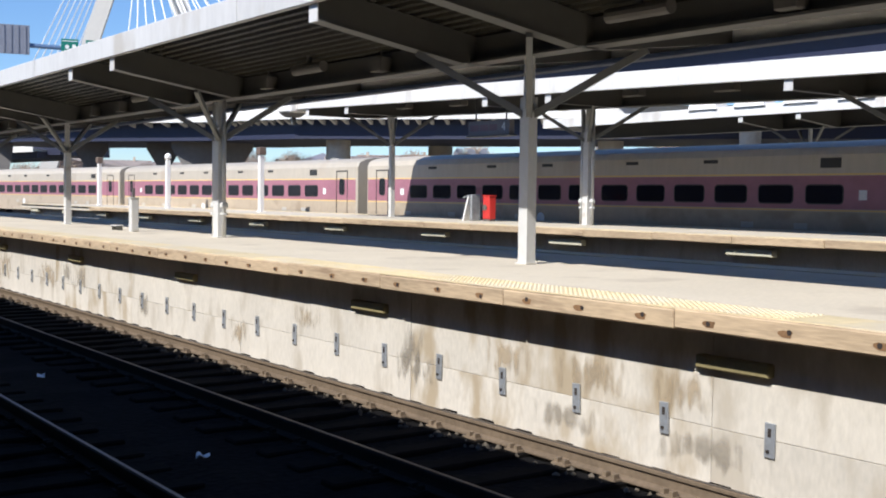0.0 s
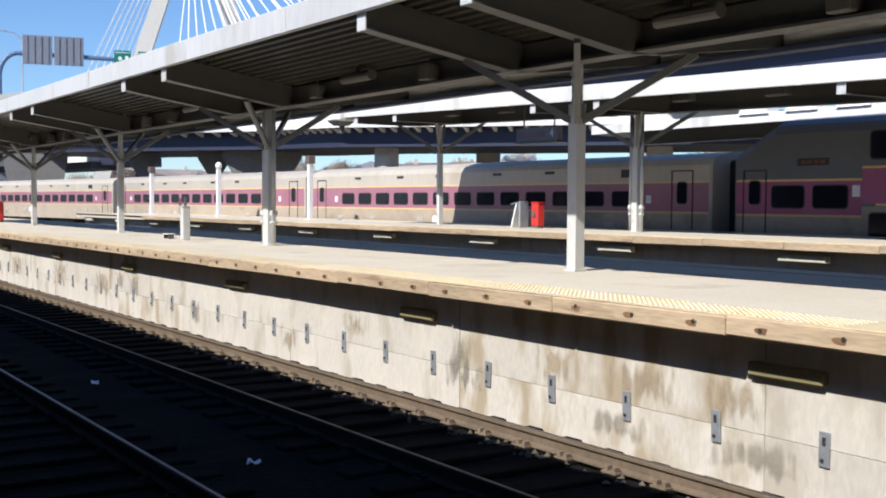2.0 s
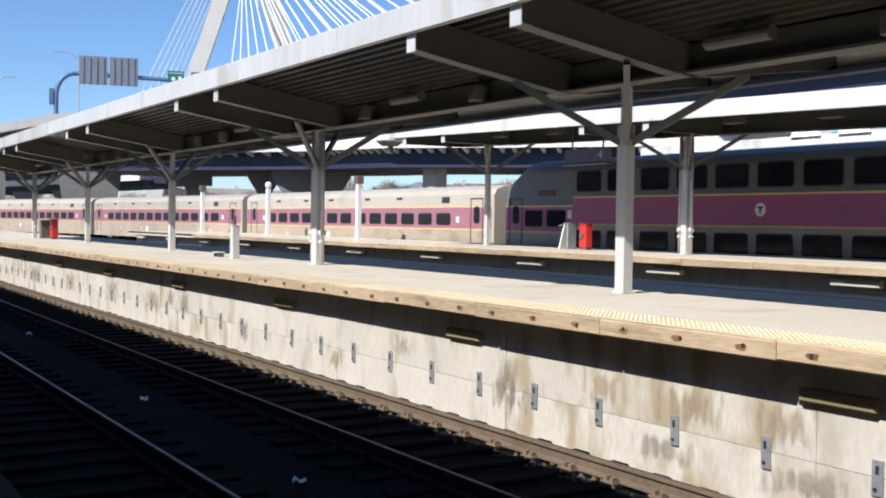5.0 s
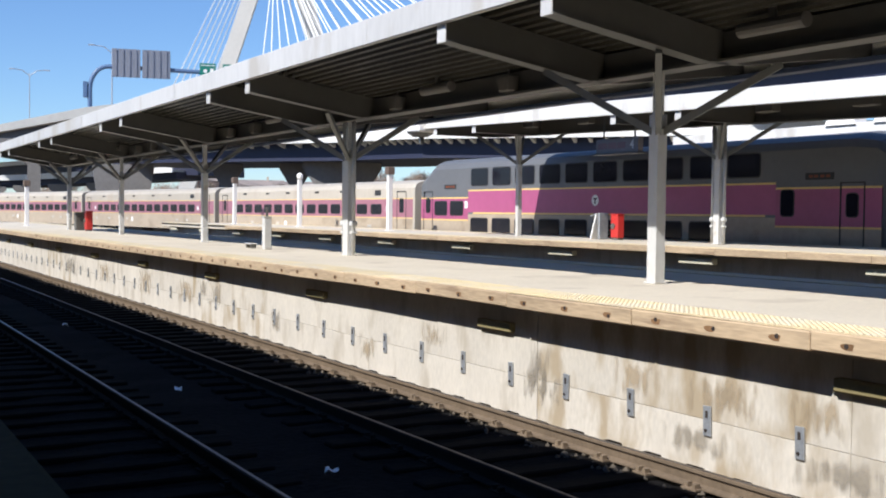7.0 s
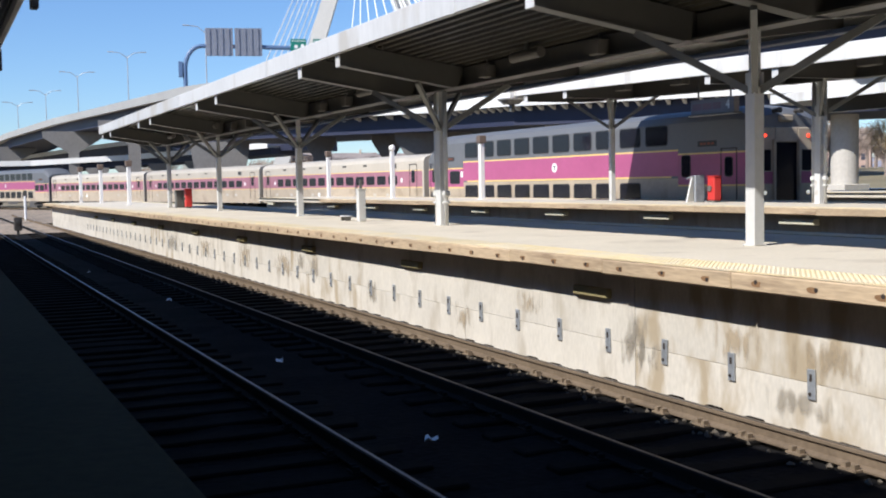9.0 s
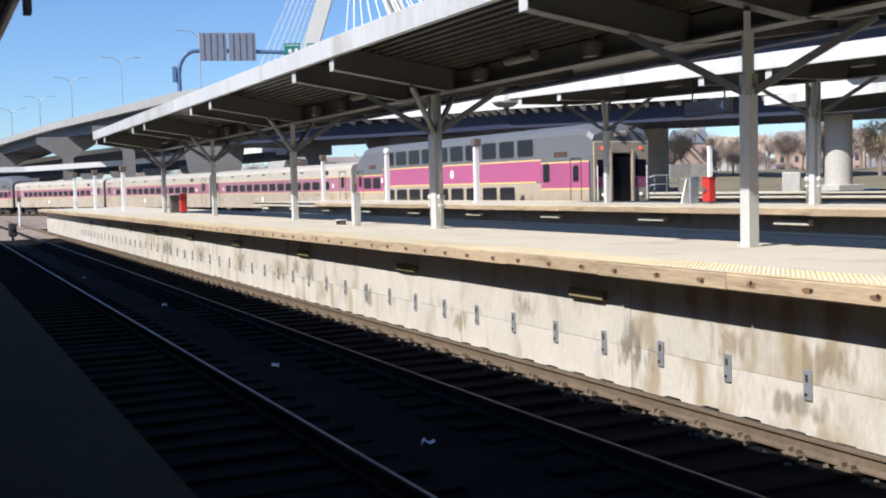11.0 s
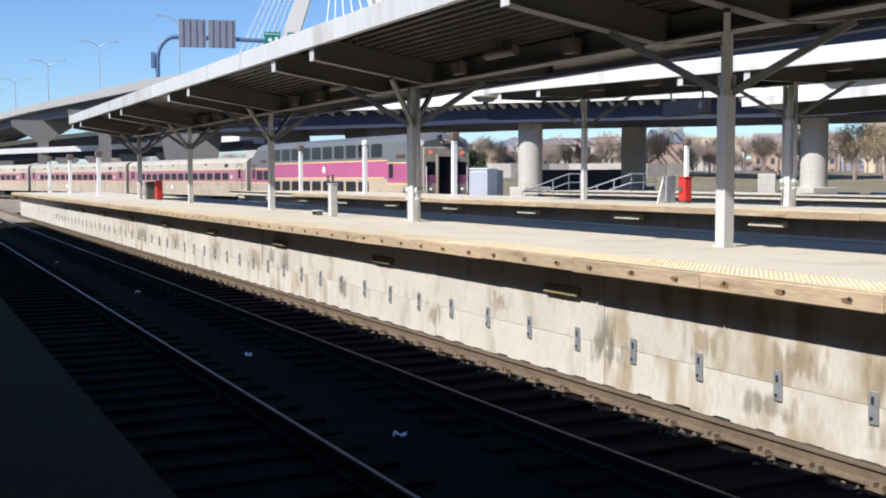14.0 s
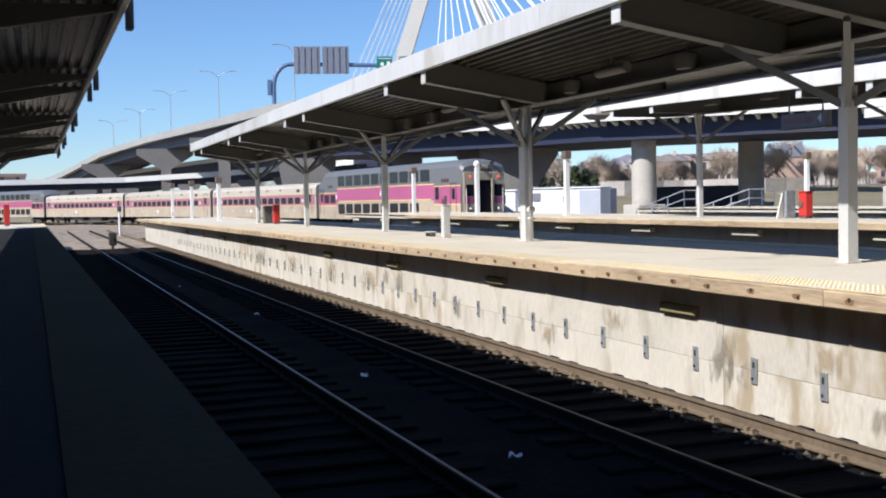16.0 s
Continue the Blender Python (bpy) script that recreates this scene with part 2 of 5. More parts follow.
tagged(ground, "flat brown earth of a rail yard", "ground", kind="structure")


def strip(x0, x1, y0, y1, step=0.5, z=-1.41):
    """A ballast bed with a rough, lumpy top."""
    m = Mesh()
    nx, ny = max(2, int((x1 - x0) / 0.45)), int((y1 - y0) / step)
    pts = [(x0 + (x1 - x0) * i / nx, y0 + (y1 - y0) * j / ny, z + 0.05 * noise.noise((i * 1.7 + x0, j * 0.9, 2.0))) for j in range(ny + 1) for i in range(nx + 1)]
    m.add(pts, [(j * (nx + 1) + i, j * (nx + 1) + i + 1, (j + 1) * (nx + 1) + i + 1, (j + 1) * (nx + 1) + i) for j in range(ny) for i in range(nx)])
    return m


def rail_section(x, z):
    w = [(-0.07, -0.15), (0.07, -0.15), (0.07, -0.135), (0.012, -0.115), (0.012, -0.04), (0.036, -0.03), (0.036, -0.004), (0.03, 0), (-0.03, 0), (-0.036, -0.004), (-0.036, -0.03), (-0.012, -0.04), (-0.012, -0.115), (-0.07, -0.135)]
    return [(x + a, z + b) for a, b in w]


def straight_track(xc, y0, y1, singles=(0, 0), shadowed=()):
    t = thing("railway_track", "worn steel rails on dark timber sleepers in ballast", "track", "station tracks")
    for x in (xc - 0.7525, xc + 0.7525):
        # Rails listed for it get the dark copy, painting in the canopy's shade.
        r = part("rail", Mesh().loft([[(a, y, b) for a, b in rail_section(x, RAIL_Z)] for y in (y0, y1)]), M_SHADERAIL if x < xc and "left" in shadowed or x > xc and "right" in shadowed else M_RAIL, t)
        part("running_face", Mesh().box(x - 0.013, x + 0.013, y0, y1, RAIL_Z, RAIL_Z + 0.003), M_RAILTOP, r)
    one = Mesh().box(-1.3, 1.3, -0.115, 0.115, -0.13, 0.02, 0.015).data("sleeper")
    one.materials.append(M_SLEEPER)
    fastening = Mesh().box(-0.15, 0.15, -0.09, 0.09, 0.0, 0.016)
    for a, b in ((-0.11, -0.05), (-0.1, 0.05), (0.11, -0.05), (0.1, 0.05)):
        fastening.box(a - 0.028, a + 0.028, b - 0.02, b + 0.02, 0.016, 0.055)
    # Fastenings of the shaded rails take the dark rail colour too.
    shade_fastening = fastening.data("rail_fastening")
    shade_fastening.materials.append(M_SHADERAIL)
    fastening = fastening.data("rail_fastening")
    fastening.materials.append(M_FASTENING)
    # Sleepers past the canopy take a lighter gravel colour, as in sun.
    rest, sunlit_bed = Mesh(), Mesh()
    y = y0 + 0.3
    while y < y1:
        if singles[0] <= y <= singles[1]:
            s = part("sleeper", one, M_SLEEPER, t)
            s.location = (xc + random.uniform(-0.03, 0.03), y, -1.39)
            for x in (xc - 0.7525, xc + 0.7525):
                f = part("rail_fastening", fastening if x > 6 else shade_fastening, M_FASTENING, t)
                f.location, f.rotation_euler = (x, y + random.uniform(-0.03, 0.03), -1.37), (0, 0, random.uniform(-0.05, 0.05))
        else:
            (sunlit_bed if y > 62 and xc < 8 else rest).box(xc - 1.3, xc + 1.3, y - 0.115, y + 0.115, -1.52, -1.37)
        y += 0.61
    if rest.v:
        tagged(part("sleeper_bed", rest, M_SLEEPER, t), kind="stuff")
    if sunlit_bed.v:
        tagged(part("sleeper_bed", sunlit_bed, M_GRAVEL, t), kind="stuff")
    return t


M_GRAVEL = mat("rusty_gravel", (0.13, 0.1, 0.072), 0.95, vary=0.6, grain=16, patch=2.0, bump=0.8)
M_YARDGRAVEL = mat("dry_yard_gravel", (0.27, 0.215, 0.16), 0.95, vary=0.5, grain=6, patch=0.5, stain=(0.1, 0.08, 0.06), amount=0.3, bump=0.6)
bed = part("yard_gravel", strip(0.6, 7.0, 61.5, 79.6, 0.4, -1.36), M_YARDGRAVEL)
tagged(bed, "dry tan gravel around the tracks past the canopies", "gravel", kind="stuff")
bed = part("yard_gravel", strip(-12.0, 30.0, 79.6, 150, 1.0, -1.36), M_YARDGRAVEL)
tagged(bed, "dry tan gravel of the open yard beyond the platforms", "gravel", kind="stuff")
# Same ballast as the tan gravel beyond, its shade painted in as near black.
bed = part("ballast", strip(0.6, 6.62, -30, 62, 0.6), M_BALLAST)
tagged(bed, "ballast between the platforms, near black for their shade", "ballast", kind="stuff")
# Sunlit copy of that ballast, kept brown at the wall's foot.
bed = part("gravel_strip", strip(6.62, 7.55, -30, 110, 0.25, -1.58), M_GRAVEL)
tagged(bed, "rust-brown gravel at the foot of the wall", "gravel", kind="stuff")
bed = part("ballast", strip(12.85, 18.9, -30, 110, 1.0), M_BALLAST)
tagged(bed, "ballast between the platforms, near black for their shade", "ballast", kind="stuff")
straight_track(2.32, -30, 105, (0, 60), ("left", "right"))
straight_track(5.74, -30, 105, (0, 60), ("left",))
straight_track(14.55, -30, 105)
straight_track(17.0, -30, 105)


# Dark beds added over the earth so less sunlight bounces into the shade.
for x0, x1 in ((-30.0, -5.0), (24.0, 35.6)):
    bed = part("ballast", strip(x0, x1, -44, 110, 2.0), M_BALLAST)
    tagged(bed, "dark ballast added either side to cut bounced light", "ballast", kind="stuff")
# Unseen walls and roof, added to close off sky light behind the viewpoint.
M_SKYBLOCK = mat("sky_blocking_surface", (0.09, 0.07, 0.06), 0.9, vary=0.2, grain=4, patch=0.3)
tagged(part("wall_south", Mesh().box(-60, 110, -46, -45, -1.7, 30), M_SKYBLOCK), "plain dark unseen wall added to block the southern sky", "wall", kind="structure")
tagged(part("ceiling", Mesh().box(-60, 110, -45, -5.5, 5.5, 6.1), M_SKYBLOCK), "plain dark unseen roof added to block sky light behind", "ceiling", kind="structure")
tagged(part("wall_west", Mesh().box(-31, -30, -45, 110, -1.7, 11), M_SKYBLOCK), "plain dark unseen wall added to block the western sky", "wall", kind="structure")


# ---- platforms ----
def platform(xn, xf, y0, y1, z, zb=-1.7):
    """A high platform: slab, wooden edge beam, tactile strip, recessed concrete wall."""
    p = thing("platform", "raised concrete platform with timber edge and yellow strip", "platform", kind="structure")
    part("slab", Mesh().box(xn + 0.12, xf - 0.12, y0, y1, z - 0.2, z), M_DECK, p)
    for a, b in ((xn + 0.02, xn + 0.62), (xf - 0.62, xf - 0.02)):
        part("tactile_strip", Mesh().box(a, b, y0, y1, z + 0.0, z + 0.012), M_TACTILE, p, "worn yellow tactile edge strip")
    part("core", Mesh().box(xn + 0.52, xf - 0.52, y0 + 0.4, y1 - 0.4, zb, z - 0.2), M_WALL, p)
    part("edge_beam_far", Mesh().box(xf - 0.12, xf, y0, y1, z - 0.17, z + 0.004), M_TIMBER, p)
    return p


P2_Z = 0.16
p1 = platform(7.05, 12.85, -30, 79.6, 0.0)
p2 = platform(18.7, 24.0, -30, 68.0, P2_Z)
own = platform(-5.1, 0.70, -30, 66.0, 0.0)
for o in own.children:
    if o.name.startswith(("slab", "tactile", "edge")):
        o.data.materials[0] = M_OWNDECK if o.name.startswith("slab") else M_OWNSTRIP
# Lighter deck past the canopy's end paints in where its shade stops.
part("end_slab", Mesh().box(-4.98, 0.58, 53.0, 66.0, 0.0, 0.012), M_DECK, own, "platform's end in its pale sunlit concrete colour")
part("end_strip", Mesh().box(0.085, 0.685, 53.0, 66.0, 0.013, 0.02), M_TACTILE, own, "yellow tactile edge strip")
p3 = platform(35.5, 41.3, -10, 60.0, P2_Z)

# ---- canopies ----
def canopy(xn, xf, zn, zf, y0, y1, pairs, half, tall, label, dip=0.0, rise=0.0, plates=(), paint=None, low=None):
    """A steel canopy: ribbed roof dipping by dip to its middle, white fascias, cross beams in pairs, one long girder over the columns.
    It climbs by rise for each metre along the platform; plates names the sides whose beam ends stand proud of the fascia."""
    at = Matrix.Translation((0, 12, zn)) @ Matrix.Rotation(math.atan(rise), 4, "X") @ Matrix.Translation((0, -12, -zn))
    c = thing("platform_canopy", label, "canopy", "platform canopies", at=at)
    xc = (xn + xf) / 2
    flat = (zn + zf) / 2
    zb = zn - low if low else flat - 0.36                                                  # underside of the girder

    def roof(x):
        """Height of the fascia's lower edge, carried across the width."""
        u = (x - xn) / (xc - xn)
        return zn + (flat - dip - zn) * u if u < 1 else flat - dip + (zf - flat + dip) * (u - 1)
    prof, n = [], int((xf - xn - 0.2) / 0.19)
    for i in range(n):
        for u, lift in ((0.0, 0.0), (0.4, 0.0), (0.52, 0.05), (0.88, 0.05)):
            x = xn + 0.1 + (xf - xn - 0.2) * (i + u) / n
            prof.append((x, roof(x) + tall - 0.13 + lift))
    prof.append((xf - 0.1, roof(xf) + tall - 0.13))
    top = [(x, roof(x) + tall - 0.012) for x in (xf - 0.1, xc, xn + 0.1)]
    part("roof_deck", Mesh().loft([[(x, y, z) for x, z in prof + top] for y in (y0 + 0.05, y1 - 0.05)]), M_SOFFIT, c, "ribbed metal soffit, darkened in colour for its shade")
    for x, s in ((xn, 1), (xf, -1)):
        y = y0
        while y < y1 - 0.1:
            e = min(y + 9.97, y1)
            zz = roof(x)
            a, b = sorted((x, x + s * 0.09))
            part("fascia", Mesh().box(a, b, y, e - 0.016, zz, zz + tall, 0.012), (paint or M_WHITE) if s > 0 else M_WHITE, c, "white painted steel fascia")
            if s > 0:
                part("joint_cover", Mesh().box(x - 0.008, x - 0.002, e - 0.09, e + 0.07, zz + 0.004, zz + tall - 0.004), paint or M_WHITE, c)
            y = e
    for y in (y0, y1):
        z0, z1 = roof(xn), roof(xf)
        part("end_fascia", Mesh().loft([[(xn + 0.1, y + a, z0), (xc, y + a, roof(xc)), (xf - 0.1, y + a, z1), (xf - 0.1, y + a, z1 + tall), (xc, y + a, roof(xc) + tall), (xn + 0.1, y + a, z0 + tall)] for a in (-0.045, 0.045)]), M_FASCIA, c)
    for yc in pairs:
        for y in (yc - half, yc + half):
            if not y0 < y < y1:
                continue
            pts = []
            for dy in (-0.07, 0.07):
                pts += [(xn + 0.1, y + dy, roof(xn) - 0.2), (xc - 0.3, y + dy, zb), (xc + 0.3, y + dy, zb), (xf - 0.1, y + dy, roof(xf) + 0.01),
                        (xf - 0.1, y + dy, roof(xf) + tall - 0.132), (xc, y + dy, roof(xc) + tall - 0.132), (xn + 0.1, y + dy, roof(xn) + tall - 0.132)]
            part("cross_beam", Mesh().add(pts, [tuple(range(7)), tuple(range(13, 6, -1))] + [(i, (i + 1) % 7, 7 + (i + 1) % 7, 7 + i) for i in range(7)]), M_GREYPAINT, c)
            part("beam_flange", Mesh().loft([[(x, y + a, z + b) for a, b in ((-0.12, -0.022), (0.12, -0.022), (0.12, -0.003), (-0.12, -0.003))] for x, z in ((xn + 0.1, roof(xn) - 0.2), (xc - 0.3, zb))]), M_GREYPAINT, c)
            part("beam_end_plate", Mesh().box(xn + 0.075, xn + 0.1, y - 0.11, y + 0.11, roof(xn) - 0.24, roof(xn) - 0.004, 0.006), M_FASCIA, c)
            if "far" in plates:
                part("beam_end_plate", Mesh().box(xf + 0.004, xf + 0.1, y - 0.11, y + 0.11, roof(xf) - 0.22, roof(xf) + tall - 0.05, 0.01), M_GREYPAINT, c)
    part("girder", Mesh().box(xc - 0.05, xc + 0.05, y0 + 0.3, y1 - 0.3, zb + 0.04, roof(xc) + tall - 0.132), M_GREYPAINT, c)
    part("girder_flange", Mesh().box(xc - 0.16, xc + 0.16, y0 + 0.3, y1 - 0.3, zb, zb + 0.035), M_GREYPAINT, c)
    return c, roof, xc


COLS1 = [-18.4, -8.4, 1.5, 11.5, 21.4, 31.4, 41.4, 51.0]
canopy1, roof1, X1 = canopy(7.15, 12.75, 3.42, 3.14, -25.0, 52.6, COLS1, 1.2, 0.38, "white-edged steel canopy with ribbed soffit over the platform", dip=0.3, paint=M_FASCIA, low=0.57)
RISE2 = 0.0257
COLS2 = [-17.1, -7.2, 2.7, 12.6, 22.5, 32.4]
canopy2, roof2, X2 = canopy(18.9, 24.45, 3.35, 3.52, -25.0, 34.3, COLS2, 1.3, 0.4, "white-edged steel canopy ending in a square gutter box", rise=RISE2, low=0.19, paint=M_CLEANFASCIA)
COLS0 = [-6.8, 3.4, 13.5, 23.6, 33.7, 43.8, 52.4]
canopy0, roof0, X0 = canopy(-4.0, 1.22, 3.3, 3.4, -25.0, 54.0, COLS0, 1.2, 0.22, "dark shaded steel canopy over the near platform", plates=("far",))
COLS3 = [-6.0, 5.0, 16.0, 27.0]
canopy3, roof3, X3 = canopy(35.6, 41.2, 4.27, 4.15, -20.0, 40.0, COLS3, 1.35, 0.42, "distant white-edged steel canopy", paint=M_CLEANFASCIA)


part("edge_channel", Mesh().box(12.5, 12.74, -24.9, 52.5, 3.06, 3.136, 0.01), M_DARKSTEEL, canopy1, "dark steel channel under the edge")


# Strut colour is darkened too, for the shade under the roofs.
M_STRUT = mat("shade_dark_strut_paint", (0.16, 0.16, 0.152), 0.55, vary=0.1, grain=6, patch=0.8, bump=0.05)


for i in range(9):
    y = 30.2 - 2.35 * i
    v = thing("roof_monitor", "white sloped monitor on the far canopy roof", "roof vent", "roof monitors", at=(35.9, y, roof3(35.9) + 0.37))
    part("curb", Mesh().loft([[(a * r, b * r, z) for a, b in ((-0.4, -0.75), (0.4, -0.75), (0.4, 0.75), (-0.4, 0.75))] for r, z in ((1.0, 0.0), (0.7, 0.66))]), M_WHITE, v)


def column(xc, yc, z, top, wide, pipes, group, reach=1.2):
    """A painted steel column with raking struts; some carry downpipes at the sides."""
    c = thing("canopy_column", "white painted steel column with branching struts" + (" and downpipes" if pipes else ""), "column", group, at=(xc, yc, z))
    v = (top - z) * 0.73
    h = wide / 2
    m = Mesh().box(-0.08, -0.06, -h, h, 0.02, v + 0.2).box(0.06, 0.08, -h, h, 0.02, v + 0.2).box(-0.06, 0.06, -0.02, 0.02, 0.02, top - z)
    m.box(-0.06, 0.06, -h, -h + 0.02, 0.02, v).box(-0.06, 0.06, h - 0.02, h, 0.02, v)
    part("shaft", m, M_COLUMN, c)
    part("upper_shaft", Mesh().box(-0.055, 0.055, -0.055, 0.055, v + 0.2, top - z), M_COLUMN, c)
    part("base_plate", Mesh().box(-0.11, 0.11, -h - 0.03, h + 0.03, 0, 0.022, 0.006), M_COLUMN, c)
    for sx in (-1, 1):
        for sy in (-1, 1):
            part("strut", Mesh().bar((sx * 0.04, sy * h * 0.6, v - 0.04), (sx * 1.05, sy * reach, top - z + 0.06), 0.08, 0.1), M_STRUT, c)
    if pipes:
        for s in (-1, 1):
            y = s * (h + 0.12)
            d = part("downpipe", Mesh().tube((0, y, 0.02), 0.045, None, (0, y, top - z), 12), M_COLUMN, c, "grey downpipe", True)
            part("pipe_clamp", Mesh().box(-0.07, 0.07, y - 0.055, y + 0.055, 0.46, 0.52, 0.015).box(-0.075, 0.075, y - 0.065, y + 0.065, 0.62, 0.74, 0.025), M_COLUMN, d)
    return c


for k, y in enumerate(COLS1[2:]):
    column(X1, y, 0.0, 2.87, 0.24 if k % 3 == 2 else 0.18, k % 3 == 2, "columns of the first platform")
for k, y in enumerate(COLS2[1:]):
    column(X2, y, P2_Z, roof2(X2) - 0.24 + RISE2 * (y - 12), 0.2 if y < 30 else 0.16, y < 30, "columns of the second platform", 1.3)
for y in COLS0:
    if y < -4 or y > 8:
        column(-1.9, y, 0.0, roof0(-1.9) - 0.34, 0.16, False, "columns of the near platform")
for y in COLS3[1:]:
    column(X3, y, P2_Z, roof3(X3) - 0.34, 0.18, False, "columns of the third platform", 1.35)


# ---- train ----
TRACK_X, BEND_S, RADIUS, LEAN = 26.45, 47.6, 318.6, radians(0.83)
TRACK_Z = RAIL_Z + 0.04


def on_track(s):
    """The place and heading at s metres along the curved track."""
    m, u = min(s, BEND_S), max(s - BEND_S, 0.0)
    a = LEAN + u / RADIUS
    p = Vector((TRACK_X - math.sin(LEAN) * m, math.cos(LEAN) * m, 0.0))
    return p + Vector((math.cos(a) - math.cos(LEAN), math.sin(a) - math.sin(LEAN), 0.0)) * RADIUS, a


def curved_track():
    t = thing("railway_track", "curved steel rails on timber sleepers leaving the station", "track", "station tracks")
    stops = [-60 + 4 * i for i in range(86)]
    for off in (-0.7525, 0.7525):
        secs = []
        for s in stops:
            p, a = on_track(s)
            secs.append([(p.x + (off + u) * math.cos(a), p.y + (off + u) * math.sin(a), w) for u, w in rail_section(0, TRACK_Z)])
        part("rail", Mesh().loft(secs), M_RAIL, t)
    m = Mesh()
    s = -10.0
    while s < 250:
        p, a = on_track(s)
        d = Vector((math.cos(a), math.sin(a), 0))
        m.bar(p - d * 1.3 + Vector((0, 0, -1.37)), p + d * 1.3 + Vector((0, 0, -1.37)), 0.23, 0.2)
        s += 0.61
    tagged(part("sleeper_bed", m, M_SLEEPER, t), kind="stuff")


curved_track()
CAR = 25.9


def ring(y, half, low, high, crown):
    """Half-round roofed cross-section of a car at y."""
    pts = [(-half, y, low), (-half, y, high)]
    for i in range(1, 8):
        a = math.pi * i / 8
        pts.append((-half * math.cos(a), y, high + (crown - high) * math.sin(a) ** 0.8))
    return pts + [(half, y, high), (half, y, low)]


def window(car, y, z, w, h, side, name="window", frame_w=0.035, x=1.505):
    """A dark pane in a rubber gasket on the side of a car; side is -1 or 1."""
    a, b = sorted((side * (x - 0.03), side * (x + 0.006)))
    g = part(name, Mesh().pillow(a, b, y - w / 2 - frame_w, y + w / 2 + frame_w, z - h / 2 - frame_w, z + h / 2 + frame_w, 0.12), M_GASKET, car)
    a, b = sorted((side * (x - 0.02), side * (x + 0.011)))
    part("pane", Mesh().pillow(a, b, y - w / 2, y + w / 2, z - h / 2, z + h / 2, 0.09), M_GLASS, g)


def band(car, name, y0, y1, z0, z1, material, side, x=1.5, out=0.005, label=""):
    a, b = sorted((side * (x - 0.02), side * (x + out)))
    return part(name, Mesh().box(a, b, y0, y1, z0, z1), material, car, label)


def bogie(car, y):
    b = part("bogie", Mesh().box(-1.15, -0.95, -1.6, 1.6, -0.85, -0.55, 0.05).box(0.95, 1.15, -1.6, 1.6, -0.85, -0.55, 0.05).box(-1.0, 1.0, -0.3, 0.3, -0.8, -0.35, 0.05), M_BOGIE, car)
    b.location = (0, y, 0)
    for yy in (-1.3, 1.3):
        for x in (-0.75, 0.75):
            part("wheel", Mesh().tube((x - 0.06, yy, -0.68), 0.46, None, (x + 0.06, yy, -0.68), 20), M_BOGIE, b)


def door(car, y, side, material, z0=0.02, h=1.95, w=0.8):
    for yy in (y - w / 2 - 0.035, y + w / 2):
        band(car, "door_jamb", yy, yy + 0.035, z0, z0 + h + 0.04, M_GASKET, side, out=0.02)
    band(car, "door_head", y - w / 2, y + w / 2, z0 + h, z0 + h + 0.04, M_GASKET, side, out=0.02)
    window(car, y, z0 + 1.3, 0.36, 0.62, side, "door_window", x=1.512)


def single_coach(label):
    """A single-level coach; its middle on the track is the origin, z = 0 the platform's level."""
    c = thing("railway_coach", label, "train car", "cars of the passing train")
    L = CAR / 2 - 0.42
    secs = [ring(y, hw, -0.32, 2.16, 2.58) for y, hw in ((-L, 1.46), (-L + 0.08, 1.5), (L - 0.08, 1.5), (L, 1.46))]
    part("body", Mesh().loft(secs), M_COACH, c, "beige metal sides and rounded roof")
    for side in (-1, 1):
        band(c, "lower_panel", -L + 0.1, L - 0.1, -0.3, 0.69, M_COACHLOW, side, out=0.003)
        band(c, "purple_band", -L + 0.1, L - 0.1, 0.76, 1.62, M_PURPLEOLD, side, label="faded purple band along the windows")
        for z in (0.69, 1.62):
            band(c, "yellow_line", -L + 0.1, L - 0.1, z + 0.015, z + 0.055, M_YELLOW, side, out=0.007)
        for y in (-L + 1.15, L - 1.15):
            door(c, y, side, M_PURPLEOLD)
        n = 13
        for i in range(n):
            window(c, (i - (n - 1) / 2) * 1.48, 1.14, 1.06, 0.45, side)
        for y in (-L + 2.55, L - 2.55):
            band(c, "notice", y - 0.11, y + 0.11, 1.0, 1.25, M_SIGNWHITE, side, out=0.012)
        part("emblem", Mesh().tube((side * 1.49, 1.9, 0.28), 0.19, None, (side * 1.512, 1.9, 0.28), 24), M_SIGNWHITE, c, "round white emblem")
        band(c, "destination_sign", -9.35, -8.75, 1.82, 2.08, M_GASKET, side, out=0.014)
        for y in (-5.2, -2.2, 1.6, 4.5, 8.0):
            band(c, "vent", y - 0.25, y + 0.25, 1.99, 2.09, M_GASKET, side, out=0.012)
        for y in (-8.2, -6.5, 3.0, 6.8, 9.6):
            band(c, "access_panel", y - 0.2, y + 0.2, 0.22, 0.38, M_ROOF, side, out=0.012)
    for y in (-L - 0.13, L + 0.13):
        part("bellows", Mesh().box(-0.7, 0.7, y - 0.32, y + 0.32, 0.0, 2.3, 0.08), M_BELLOWS, c)
    for y in (-8.9, 8.9):
        bogie(c, y)
    part("underfloor_box", Mesh().box(-1.2, 1.2, -5.5, -1.5, -0.85, -0.32, 0.06), M_BOGIE, c)
    part("underfloor_box", Mesh().box(-1.2, 1.2, 0.6, 4.8, -0.8, -0.32, 0.06), M_BOGIE, c)
    return c


